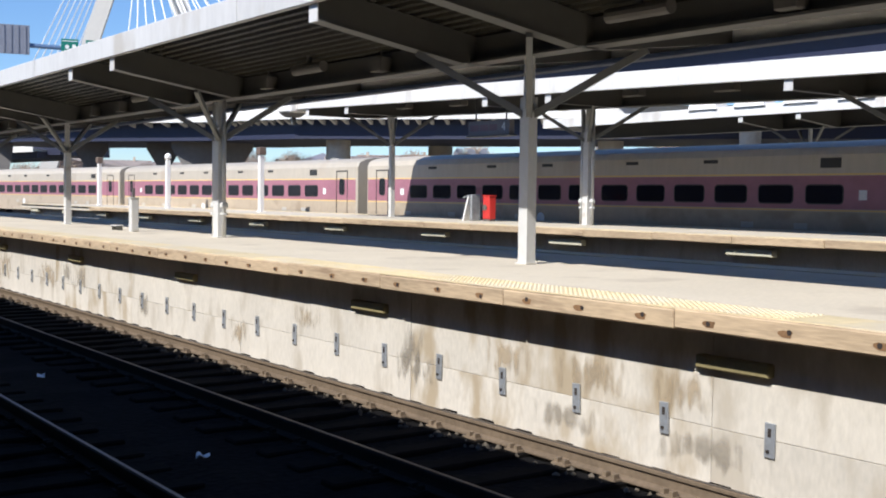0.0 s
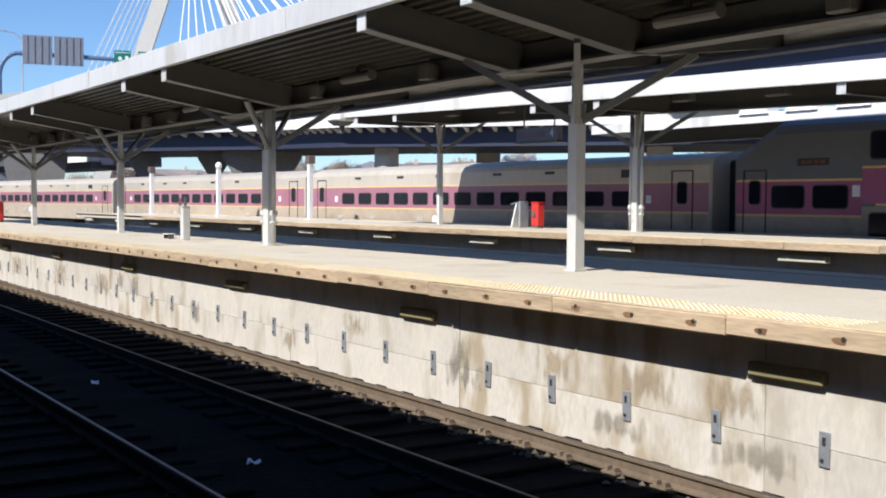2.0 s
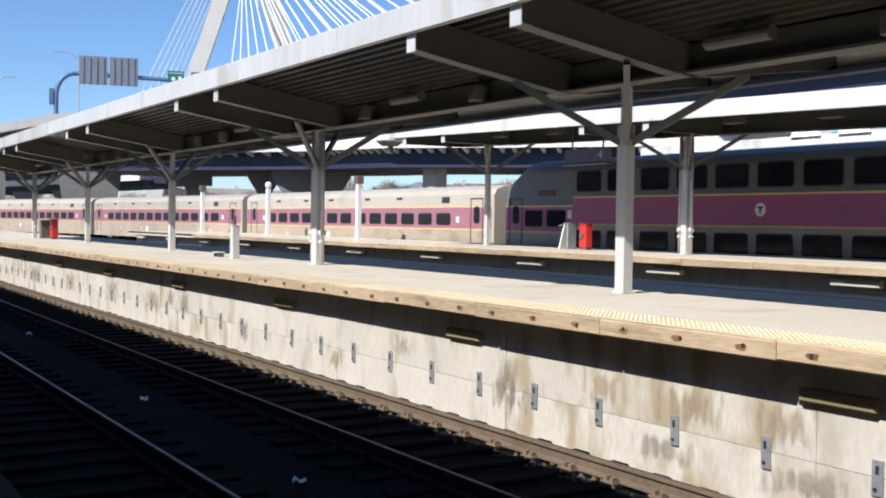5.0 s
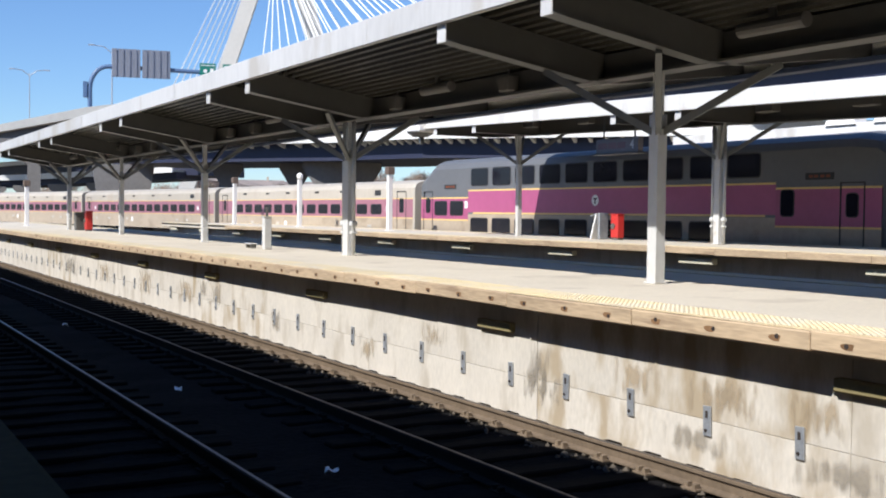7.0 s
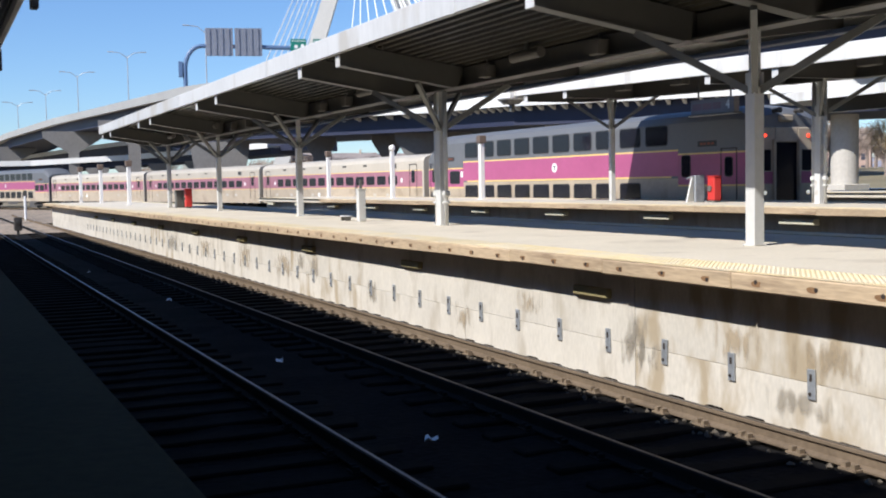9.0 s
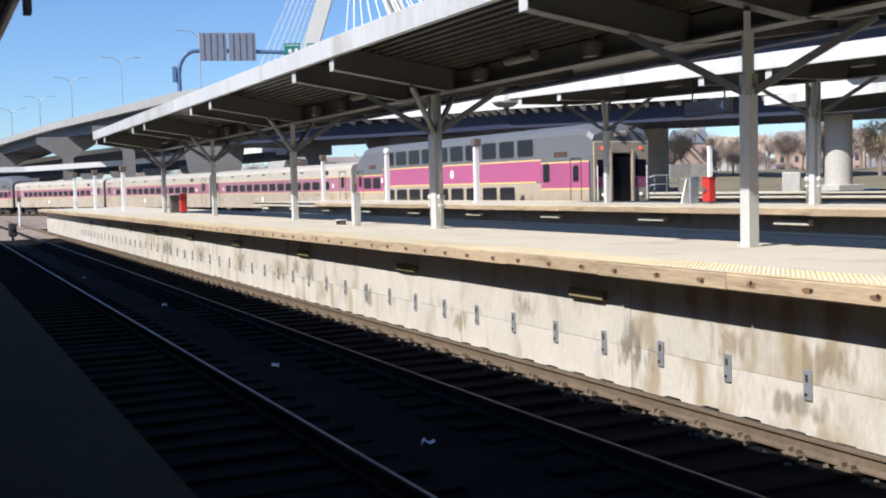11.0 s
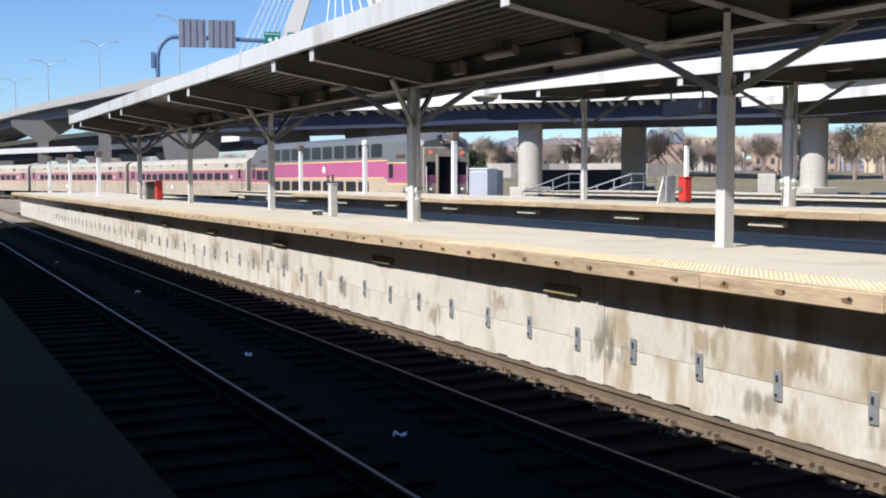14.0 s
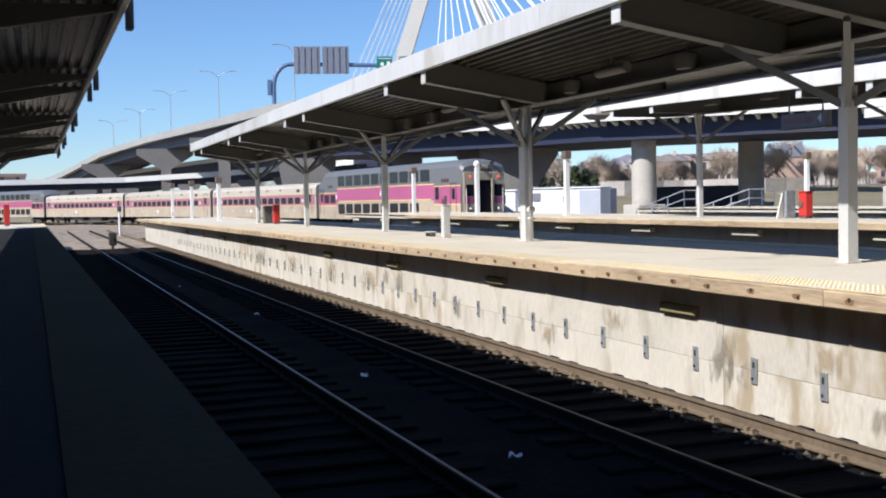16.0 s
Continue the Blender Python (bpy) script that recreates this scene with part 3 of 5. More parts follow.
def bilevel_coach(label, cab):
    """A double-deck coach; with a driving cab at its rear end."""
    c = thing("double_deck_coach", label, "train car", "cars of the passing train")
    L = CAR / 2 - 0.42
    secs = [ring(y, hw, -0.35, h, t) for y, hw, h, t in ((-L, 1.44, 2.3, 2.65), (-L + 0.1, 1.5, 2.4, 2.8), (-L + 1.4, 1.5, 2.92, 3.42), (L - 1.4, 1.5, 2.92, 3.42), (L - 0.6, 1.5, 2.5, 2.92), (L, 1.44, 2.22, 2.58))]
    if cab:
        secs[:3] = [ring(y, hw, -0.35, h, t) for y, hw, h, t in ((-L, 1.4, 2.65, 3.05), (-L + 0.25, 1.5, 2.84, 3.28), (-L + 1.0, 1.5, 2.92, 3.42))]
    part("body", Mesh().loft(secs), M_SILVER, c, "silver grey double-deck body")
    E = 8.35
    for side in (-1, 1):
        band(c, "lower_panel", -L + 0.1, L - 0.1, -0.33, 0.95, M_COACHLOW, side, out=0.003)
        band(c, "purple_band", -E - 0.4, E, 1.03, 1.93, M_PURPLE, side, label="deep purple band between the decks")
        band(c, "yellow_line", -E - 0.4, E, 1.93, 1.99, M_YELLOW, side, out=0.007)
        band(c, "yellow_line", -E, E - 0.4, 0.965, 1.03, M_YELLOW, side, out=0.007)
        for a, b, up in ((-L + 0.1, -E - 0.4, 1.78 if cab else 1.62), (E, L - 0.1, 1.62)):
            band(c, "purple_band", a, b, 0.72, up, M_PURPLE, side)
            band(c, "yellow_line", a, b, up, up + 0.06, M_YELLOW, side, out=0.007)
            band(c, "yellow_line", a, b, 0.66, 0.72, M_YELLOW, side, out=0.007)
        n = 10
        for i in range(n):
            y = (i - (n - 1) / 2) * 1.66
            window(c, y, 2.52, 1.28, 0.68, side, frame_w=0.04)
            if i or not cab:
                window(c, y, 0.42, 1.28, 0.7, side, frame_w=0.04, x=1.508)
        for y in (E + 0.95, E + 2.3) + (() if cab else (-E - 0.95, -E - 2.3)):
            window(c, y, 1.2, 1.05, 0.58, side, x=1.51)
        if cab:
            window(c, -E - 0.85, 1.38, 0.46, 0.74, side, x=1.51)
        for y in (-L + 0.75 + (0.3 if cab else 0), L - 0.75):
            door(c, y, side, M_PURPLE, 0.02, 1.9, 0.75)
        part("emblem", Mesh().tube((side * 1.49, -0.3, 1.5), 0.2, None, (side * 1.51, -0.3, 1.5), 24), M_SIGNWHITE, c, "round white emblem on the band")
        band(c, "emblem_bar", -0.41, -0.19, 1.54, 1.59, M_GASKET, side, out=0.014)
        band(c, "emblem_bar", -0.33, -0.27, 1.37, 1.54, M_GASKET, side, out=0.014)
        band(c, "notice", E + 0.05, E + 0.28, 1.2, 1.5, M_SIGNWHITE, side, out=0.012)
        for y in (-E - 2.0, E + 1.5):
            v = band(c, "destination_sign", y - 0.5, y + 0.5, 2.04, 2.24, M_GASKET, side, out=0.01)
            for k in (-0.3, -0.1, 0.12, 0.3):
                a, b = sorted((side * 1.5, side * 1.514))
                part("text_bar", Mesh().box(a, b, y + k - 0.07, y + k + 0.07, 2.1, 2.18), M_AMBER, v, "dim amber lettering")
    if cab:
        y = -L
        part("cab_front", Mesh().box(-1.38, -0.5, y - 0.07, y + 0.02, -0.3, 2.6, 0.05).box(0.5, 1.38, y - 0.07, y + 0.02, -0.3, 2.6, 0.05).box(-0.5, 0.5, y - 0.07, y + 0.02, 2.1, 2.6, 0.05), M_COACHLOW, c, "weathered brown-grey cab end")
        part("end_door", Mesh().box(-0.5, 0.5, y - 0.015, y + 0.03, -0.1, 2.1), M_GLASS, c, "dark open gangway door")
        for x in (-0.55, 0.55):
            part("door_post", Mesh().box(x - 0.06, x + 0.06, y - 0.14, y - 0.05, -0.25, 2.2, 0.02), M_COACHLOW, c)
        for x in (-0.95, 0.95):
            part("windscreen", Mesh().box(x - 0.27, x + 0.27, y - 0.085, y - 0.04, 1.15, 1.85, 0.02), M_GLASS, c)
            part("purple_band", Mesh().box(x - 0.36, x + 0.36, y - 0.078, y - 0.03, 0.72, 1.12), M_PURPLE, c)
            part("headlamp", Mesh().tube((x, y - 0.1, 0.42), 0.07, None, (x, y - 0.05, 0.42), 14), M_LAMPLENS, c, "round headlamp")
            part("marker_lamp", Mesh().tube((x, y - 0.11, 2.32), 0.055, None, (x, y - 0.05, 2.32), 12), M_REDLAMP, c, "glowing red marker lamp")
            part("step_rail", Mesh().tube((x * 1.3, y - 0.12, 0.2), 0.02, None, (x * 1.3, y - 0.12, 1.6), 8), M_SIGNWHITE, c)
        part("roof_lamp_box", Mesh().box(-0.3, 0.3, y - 0.1, y + 0.3, 2.78, 3.02, 0.05), M_COACHLOW, c)
        for x in (-0.45, 0.5):
            part("horn", Mesh().tube((x, y + 0.1, 3.16), 0.05, 0.1, (x, y - 0.25, 3.16), 10).box(x - 0.04, x + 0.04, y + 0.02, y + 0.1, 2.9, 3.16), M_BOGIE, c)
        part("pilot", Mesh().box(-1.3, 1.3, y - 0.25, y + 0.1, -0.95, -0.4, 0.08), M_BOGIE, c)
        part("coupler", Mesh().box(-0.15, 0.15, y - 0.8, y, -0.45, -0.2, 0.05), M_BOGIE, c)
    ends = (L + 0.12,) if cab else (-L - 0.13, L + 0.13)
    for y in ends:
        part("bellows", Mesh().box(-0.7, 0.7, y - 0.32, y + 0.32, 0.0, 2.3, 0.08), M_BELLOWS, c)
    for y in (-9.1, 9.1):
        bogie(c, y)
    return c


cars = [bilevel_coach("silver double-deck cab coach with purple band and yellow lines", True),
        single_coach("beige single-deck coach with faded purple window band"),
        single_coach("beige single-deck coach with faded purple window band"),
        single_coach("beige single-deck coach with faded purple window band"),
        bilevel_coach("silver double-deck coach leading the train", False)]


def car_pose(s):
    a, _ = on_track(s - 8.9)
    b, _ = on_track(s + 8.9)
    d = b - a
    p = (a + b) / 2
    return pose(p.x, p.y, -0.04, 0, 0, math.degrees(math.atan2(-d.x, d.y)))


SPEED, GAP_AT_START = 4.58, 38.76        # the joint between the second and the third car


def motions():
    times = [i * 0.5 for i in range(33)]
    for k, car in enumerate(cars):
        walk(car, [(t, car_pose(GAP_AT_START + SPEED * t + (k - 1.5) * CAR)) for t in times])


# ---- viaducts and bridge ----
def deck_along(name, label, stops, width, depth, tall, material, edge, group=""):
    """A road deck through places (bearing, distance, underside height): girder, overhang, parapets."""
    d = thing(name, label, "viaduct", group)
    pts = [bearing(a, r, z) for a, r, z in stops]
    outs = []
    for i, p in enumerate(pts):
        q = pts[min(i + 1, len(pts) - 1)] - pts[max(i - 1, 0)]
        n = Vector((q.y, -q.x, 0)).normalized()
        outs.append(n if n.dot(p) > 0 else -n)
    def sweep(a0, a1, z0, z1):
        return Mesh().loft([[p + n * a0 + Vector((0, 0, z0)), p + n * a1 + Vector((0, 0, z0)), p + n * a1 + Vector((0, 0, z1)), p + n * a0 + Vector((0, 0, z1))] for p, n in zip(pts, outs)])
    part("girder", sweep(1.2, width - 1.2, 0, depth), material, d)
    part("slab", sweep(0.02, width - 0.02, depth, depth + 0.3), M_VIADUCT, d)
    part("parapet", sweep(-0.1, 0.25, depth - 0.12, depth + tall), edge, d, "pale concrete parapet")
    part("parapet", sweep(width - 0.25, width + 0.1, depth - 0.12, depth + tall), edge, d, "pale concrete parapet")
    return d, pts, outs


viaduct, vp, vo = deck_along("road_viaduct", "elevated road on dark blue steel girders", [(12, 124, 5.8), (15, 113, 5.7), (24, 101, 5.7), (28.4, 94, 5.7), (35.5, 91, 5.7), (45, 88, 5.7), (58, 92, 5.9), (72, 105, 6.0)], 16, 1.7, 0.85, M_GIRDER, M_PARAPET)
deck_along("road_viaduct", "high elevated road on dark steel girders beside the tracks", [(math.degrees(math.atan2(60, y)), math.hypot(60, y), 9.5) for y in (-15, 18, 50, 80, 112)], 14, 2.4, 0.8, M_GIRDER, M_RAMPEDGE)
ramp, rp, ro = deck_along("road_ramp", "curving elevated concrete ramp with pale parapet", [(-3, 380, 2.0), (0, 300, 4.6), (1.5, 255, 6.2), (3.4, 218, 9.0), (5.6, 187, 9.9), (7.84, 161, 9.9), (11.84, 130, 10.0), (17, 116, 10.3), (24, 110, 10.5)], 11, 1.5, 0.9, M_GIRDER, M_RAMPEDGE)
far_road, fp, fo = deck_along("road_viaduct", "lower elevated road crossing behind the ramp", [(-8, 190, 3.4), (-2, 185, 3.6), (4.5, 182, 3.8), (9, 178, 4.4), (16, 165, 5.6)], 12, 1.0, 0.7, M_GIRDER, M_PARAPET)


deck_along("road_viaduct", "dark lower road deck behind the curving ramp", [(0.8, 285, 2.6), (4, 238, 4.6), (7, 208, 5.4), (11, 182, 6.0), (17, 166, 6.2)], 14, 2.6, 0.6, M_GIRDER, M_PARAPET)
for i in range(46):
    f = i / 45 * 4
    k = 1 + min(int(f), 3)
    u = f - min(int(f), 3)
    p, n = vp[k].lerp(vp[k + 1], u), vo[k].lerp(vo[k + 1], u)
    n.normalize()
    t = Vector((n.y, -n.x, 0)) * 0.14
    a, b, c = p + n * 0.15 + Vector((0, 0, 1.55)), p + n * 1.22 + Vector((0, 0, 1.55)), p + n * 1.22 + Vector((0, 0, 1.2))
    part("overhang_bracket", Mesh().loft([[q + t for q in (a, b, c)], [q - t for q in (a, b, c)]]), M_PARAPET, viaduct)


def round_pier(az, dist, r, top):
    p = thing("bridge_pier", "round concrete pier on a square footing", "pier", "viaduct piers", at=bearing(az, dist, -1.7))
    part("shaft", Mesh().tube((0, 0, 1.4), r, None, (0, 0, top + 1.7), 28), M_VIADUCT, p, smooth=False)
    part("footing", Mesh().box(-r * 1.25, r * 1.25, -r * 1.25, r * 1.25, 0, 1.9, 0.05), M_VIADUCT, p)


for y in (52.3, 66.8, 91.2):
    round_pier(math.degrees(math.atan2(67, y)), math.hypot(67, y), 0.8, 9.6)
for az, dist, r in ((31.0, 96.6, 1.06), (36.3, 105, 1.16), (45.1, 93.0, 1.06), (52, 101, 1.12)):
    round_pier(az, dist, r, 5.8)


# Darker copy of the viaduct concrete; shade under the decks is in its colour.
M_PIERDARK = mat("shade_dark_pier_concrete", (0.2, 0.19, 0.18), 0.9, vary=0.15, grain=3, patch=0.3)


def flared_pier(az, dist, low, high, top, thick=1.6, z_flare=0.45):
    """A wall pier that widens towards the deck."""
    p = thing("bridge_pier", "flared concrete pier under the road", "pier", "viaduct piers", at=bearing(az, dist, -1.7) )
    p.rotation_euler = (0, 0, -radians(az))
    zt = top + 1.7
    prof = [(-low / 2, 0), (low / 2, 0), (low / 2, zt * z_flare), (high / 2, zt * 0.92), (high / 2, zt), (-high / 2, zt), (-high / 2, zt * 0.92), (-low / 2, zt * z_flare)]
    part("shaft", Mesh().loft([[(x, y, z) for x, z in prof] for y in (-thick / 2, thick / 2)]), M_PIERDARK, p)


flared_pier(24.6, 106, 3.0, 7.5, 5.7)
flared_pier(18.7, 114, 1.2, 3.2, 5.7, z_flare=0.7)
flared_pier(22.2, 110, 1.2, 3.2, 5.7, z_flare=0.7)
flared_pier(13.6, 120, 5.0, 6.2, 5.7)
for az, dist, top in ((6.5, 181, 9.9), (9.4, 152, 9.9), (3.6, 222, 9.1), (1.6, 258, 6.3)):
    flared_pier(az, dist, 1.6, 9.0, top, z_flare=0.72)
for az in (0.5, 2.6, 4.6, 7.6, 9.0, 10.6, 12.4, 14.4):
    flared_pier(az, 186 - az * 1.0, 1.5, 3.4, 3.6 + max(0, az - 4) * 0.16, z_flare=0.75)


def lamp_pole(az, dist, base, top, arms):
    l = thing("street_lamp", "tall grey highway lamp pole", "street lamp", "highway lamps", at=bearing(az, dist, base))
    l.rotation_euler = (0, 0, -radians(az))
    h = top - base
    part("pole", Mesh().tube((0, 0, 0), 0.085, 0.05, (0, 0, h), 8), M_POLE, l)
    for s in arms:
        part("arm", Mesh().tube((0, 0, h - 0.4), 0.05, None, (s * 0.9, 0, h + 0.3), 6).tube((s * 0.9, 0, h + 0.3), 0.05, None, (s * 2.0, 0, h + 0.45), 6), M_POLE, l)
        part("lamp_head", Mesh().box(s * 2.2 - 0.4, s * 2.2 + 0.4, -0.15, 0.15, h + 0.38, h + 0.5, 0.03), M_POLE, l)


for az, dist, base, top, arms in ((9.2, 160, 11.3, 19.4, (-1, 1)), (6.8, 180, 11.4, 18.6, (-1, 1)), (5.3, 200, 10.9, 17.4, (-1, 1)), (4.0, 214, 10.6, 16.4, (-1, 1)), (13.05, 133, 11.4, 19.4, (-1,))):
    lamp_pole(az, dist, base, top, arms)


def gantry():
    g = thing("sign_gantry", "curved blue steel gantry with grey sign backs and green signs", "road sign", at=bearing(12.0, 131, 12.0))
    g.rotation_euler = (0, 0, -radians(14))
    k = 131 * math.pi / 180
    m = Mesh()
    path = [(0, 0, 0), (0, 0, 2.6)] + [(2.0 - 2.0 * math.cos(a), 0, 2.6 + 2.6 * math.sin(a)) for a in [math.pi / 2 * i / 7 for i in range(1, 8)]] + [(8.6 * k, 0, 4.9)]
    for p, q in zip(path, path[1:]):
        m.tube(p, 0.26, None, q, 10)
    part("mast", m, M_GANTRY, g)
    part("control_box", Mesh().box(-0.75, -0.25, -0.3, 0.3, 1.6, 3.4, 0.05), M_GANTRY, g)
    for x0 in (1.05 * k, 2.5 * k):
        s = part("sign_back", Mesh().box(x0, x0 + 1.36 * k, -0.55, -0.4, 4.0, 7.2, 0.02), M_SIGNBACK, g, "ribbed aluminium back of a sign")
        for i in range(4):
            x = x0 + (0.2 + i * 0.32) * k
            part("rib", Mesh().box(x - 0.08, x + 0.08, -0.64, -0.55, 4.1, 7.1), M_SIGNBACK, s)
    for x0, w in ((5.3 * k, 0.8 * k), (6.45 * k, 1.3 * k)):
        s = part("green_sign", Mesh().box(x0, x0 + w, -0.55, -0.4, 4.1, 6.0, 0.02), M_GREEN, g, "green direction sign with white shapes")
        for z in (4.3, 5.72):
            part("sign_border", Mesh().box(x0 + 0.1, x0 + w - 0.1, -0.57, -0.55, z, z + 0.08), M_SIGNWHITE, s)
        part("sign_shield", Mesh().tube((x0 + w * 0.35, -0.58, 5.1), 0.24, None, (x0 + w * 0.35, -0.55, 5.1), 8), M_SIGNWHITE, s)
        part("sign_bar", Mesh().box(x0 + w * 0.65, x0 + w * 0.85, -0.57, -0.55, 4.8, 5.4), M_SIGNWHITE, s)


gantry()


def cable_bridge():
    b = thing("cable_stayed_bridge", "concrete bridge tower with fans of white stay cables", "bridge")
    D = 320
    A = 21.2
    side = Vector((math.cos(radians(A)), -math.sin(radians(A)), 0))
    away = bearing(A, 1.0)
    c = bearing(A, D)
    for s in (-1, 1):
        foot, top = c + side * s * 28 + Vector((0, 0, -1.7)), c + side * s * 1.2 + Vector((0, 0, 82))
        part("tower_leg", Mesh().bar(foot, top, 4.2, 5.0, up=away), M_TOWER, b)
    part("mast", Mesh().box(-2.2, 2.2, -2.2, 2.2, 78, 98).data("mast"), M_TOWER, b).location = c
    near = bearing(47, 175)
    lift = lambda p: p + Vector((0, 0, 0.92 + 0.068 * p.length))
    part("bridge_deck", Mesh().loft([[lift(q) + side * w + Vector((0, 0, z)) for w, z in ((-10, -2.2), (10, -2.2), (10, 0), (-10, 0))] for q in [bearing(10, 420), c, near]]), M_TOWER, b)
    for i in range(17):
        f = (i + 0.6) / 17.5
        for k, sgn in enumerate((-1, 1)):
            foot = lift(c.lerp(near, f)) + side * (sgn * 9.0)
            part("stay_cable", Mesh().tube(c + Vector((0, 0, 72 + 22 * f)) + side * sgn, 0.16, None, foot, 6), M_CABLE, b)
    for i in range(9):
        foot = bearing(13.6 + 0.36 * i, 380 + 10 * i, 8)
        part("stay_cable", Mesh().tube(c + Vector((0, 0, 94 - 2.2 * i)) - side * 2.0, 0.16, None, foot, 6), M_CABLE, b)


cable_bridge()


# ---- things on the platforms ----
def lamp_post(x, y, z, h, boxed):
    l = thing("platform_lamp", "white square post with a " + ("brown box lantern" if boxed else "pale globe lantern"), "lamp post", "lamp posts on the platforms", at=(x, y, z))
    part("post", Mesh().box(-0.1, 0.1, -0.1, 0.1, 0, h - 0.35, 0.01), M_WHITE, l)
    part("foot", Mesh().box(-0.16, 0.16, -0.16, 0.16, 0, 0.025), M_WHITE, l)
    if boxed:
        part("lantern", Mesh().box(-0.17, 0.17, -0.17, 0.17, h - 0.33, h, 0.03), M_LANTERN, l)
    else:
        m = Mesh()
        m.loft([[(r * math.cos(a), r * math.sin(a), zz) for a in [math.pi * k / 6 for k in range(12)]] for r, zz in ((0.05, h - 0.35), (0.14, h - 0.28), (0.17, h - 0.17), (0.14, h - 0.06), (0.04, h))])
        part("globe", m, M_WHITE, l, smooth=True)


M_LANTERN = mat("lantern_brown", (0.14, 0.1, 0.075), 0.6)
for x, y in ((9.9, 62.0), (9.7, 71.5), (9.35, 78.8)):
    lamp_post(x, y, 0.0, 2.45, True)
lamp_post(21.6, 42.3, P2_Z, 2.75, True)
lamp_post(21.6, 52.4, P2_Z, 2.75, False)
lamp_post(21.6, 62.4, P2_Z, 2.75, True)
lamp_post(38.4, 47.5, P2_Z, 2.9, True)


def red_cabinet(x, y, z, h):
    c = thing("red_cabinet", "red metal equipment cabinet standing on the platform", "cabinet", "red cabinets", at=(x, y, z))
    part("body", Mesh().box(-0.14, 0.14, -0.17, 0.17, 0.06, h, 0.03), M_RED, c)
    part("lid", Mesh().box(-0.155, 0.155, -0.19, 0.19, h, h + 0.04, 0.02), M_RED, c)
    part("plinth", Mesh().box(-0.12, 0.12, -0.15, 0.15, 0, 0.06), M_DARKBOX, c)
    part("hose_reel", Mesh().tube((-0.18, 0.03, h * 0.55), 0.09, None, (-0.135, 0.03, h * 0.55), 14), M_DARKBOX, c)


red_cabinet(21.7, 26.9, P2_Z, 0.78)
red_cabinet(10.2, 48.2, 0.0, 0.82)
red_cabinet(-1.15, 60.5, 0.012, 1.05)


def bridge_plate(x, y, z):
    b = thing("boarding_ramp", "grey folded metal boarding ramp leaning upright", "ramp", at=(x, y, z))
    part("plate", Mesh().add([(-0.2, 0.34, 0), (0.2, 0.34, 0), (0.2, 0.05, 0.82), (-0.2, 0.05, 0.82), (-0.2, 0.28, 0), (0.2, 0.28, 0), (0.2, -0.01, 0.82), (-0.2, -0.01, 0.82)],
         [(0, 1, 2, 3), (7, 6, 5, 4), (0, 4, 5, 1), (1, 5, 6, 2), (2, 6, 7, 3), (3, 7, 4, 0)]), M_SIGNWHITE, b)
    part("stand", Mesh().box(-0.18, 0.18, -0.12, -0.02, 0, 0.84, 0.02), M_PLATE, b)
    part("handle", Mesh().tube((-0.2, 0.3, 0.74), 0.02, None, (-0.2, -0.02, 0.8), 8), M_PLATE, b)


bridge_plate(21.7, 27.7, P2_Z)


def pedestal(x, y):
    b = thing("call_point", "grey square pedestal with a slim top on the platform", "pedestal", at=(x, y, 0))
    part("body", Mesh().box(-0.09, 0.09, -0.09, 0.09, 0, 0.78, 0.012), M_COLUMN, b)
    part("cap", Mesh().box(-0.1, 0.1, -0.1, 0.1, 0.78, 0.81), M_COLUMN, b)
    part("stem", Mesh().box(-0.025, 0.025, -0.025, 0.025, 0.81, 1.02), M_DARKBOX, b)


pedestal(9.5, 25.1)
seat = thing("low_bench", "small pale low bench beside the pedestal", "bench", at=(9.5, 26.2, 0))
part("seat", Mesh().box(-0.1, 0.1, -0.18, 0.18, 0.1, 0.13, 0.01), M_COLUMN, seat)
for y in (-0.16, 0.16):
    part("leg", Mesh().box(-0.07, 0.07, y - 0.02, y + 0.02, 0, 0.1), M_GREYPAINT, seat)
box = thing("equipment_box", "grey metal box beside the red cabinet", "box", at=(10.2, 50.0, 0))
part("body", Mesh().box(-0.2, 0.2, -0.2, 0.2, 0, 0.8, 0.02), M_GREYPAINT, box)


def hanging_sign(x, y, z):
    s = thing("departure_sign", "long grey hanging sign box with a white number", "sign", at=(x, y, z))
    part("case", Mesh().box(-0.1, 0.1, -0.95, 0.95, 0, 0.42, 0.02), M_SIGNBOX, s)
    part("tray", Mesh().box(-0.16, 0.16, -1.0, 1.0, -0.05, 0.0, 0.01), M_GREYPAINT, s)
    for y0, y1 in ((-0.4, -0.05), (0.0, 0.4), (0.45, 0.85)):
        part("text_bar", Mesh().box(-0.104, -0.1, y0, y1, 0.12, 0.3), M_SIGNFACE, s)
    for yy in (-0.7, 0.7):
        part("hanger", Mesh().tube((0, yy, 0.42), 0.025, None, (0, yy, 1.32), 8), M_GREYPAINT, s)
    cu = bpy.data.curves.new("number", "FONT")
    cu.body, cu.size, cu.extrude, cu.align_x, cu.align_y = "4", 0.36, 0.003, "CENTER", "CENTER"
    cu.materials.append(M_SIGNWHITE)
    n = new("number", cu)
    n.parent, n.location, n.rotation_euler = s, (-0.106, -0.7, 0.21), (radians(90), 0, radians(-90))


M_SIGNBOX = mat("sign_case_grey", (0.2, 0.18, 0.18), 0.5)
M_SIGNFACE = mat("sign_face_maroon", (0.22, 0.13, 0.14), 0.5)
hanging_sign(20.1, 24.9, 2.72)

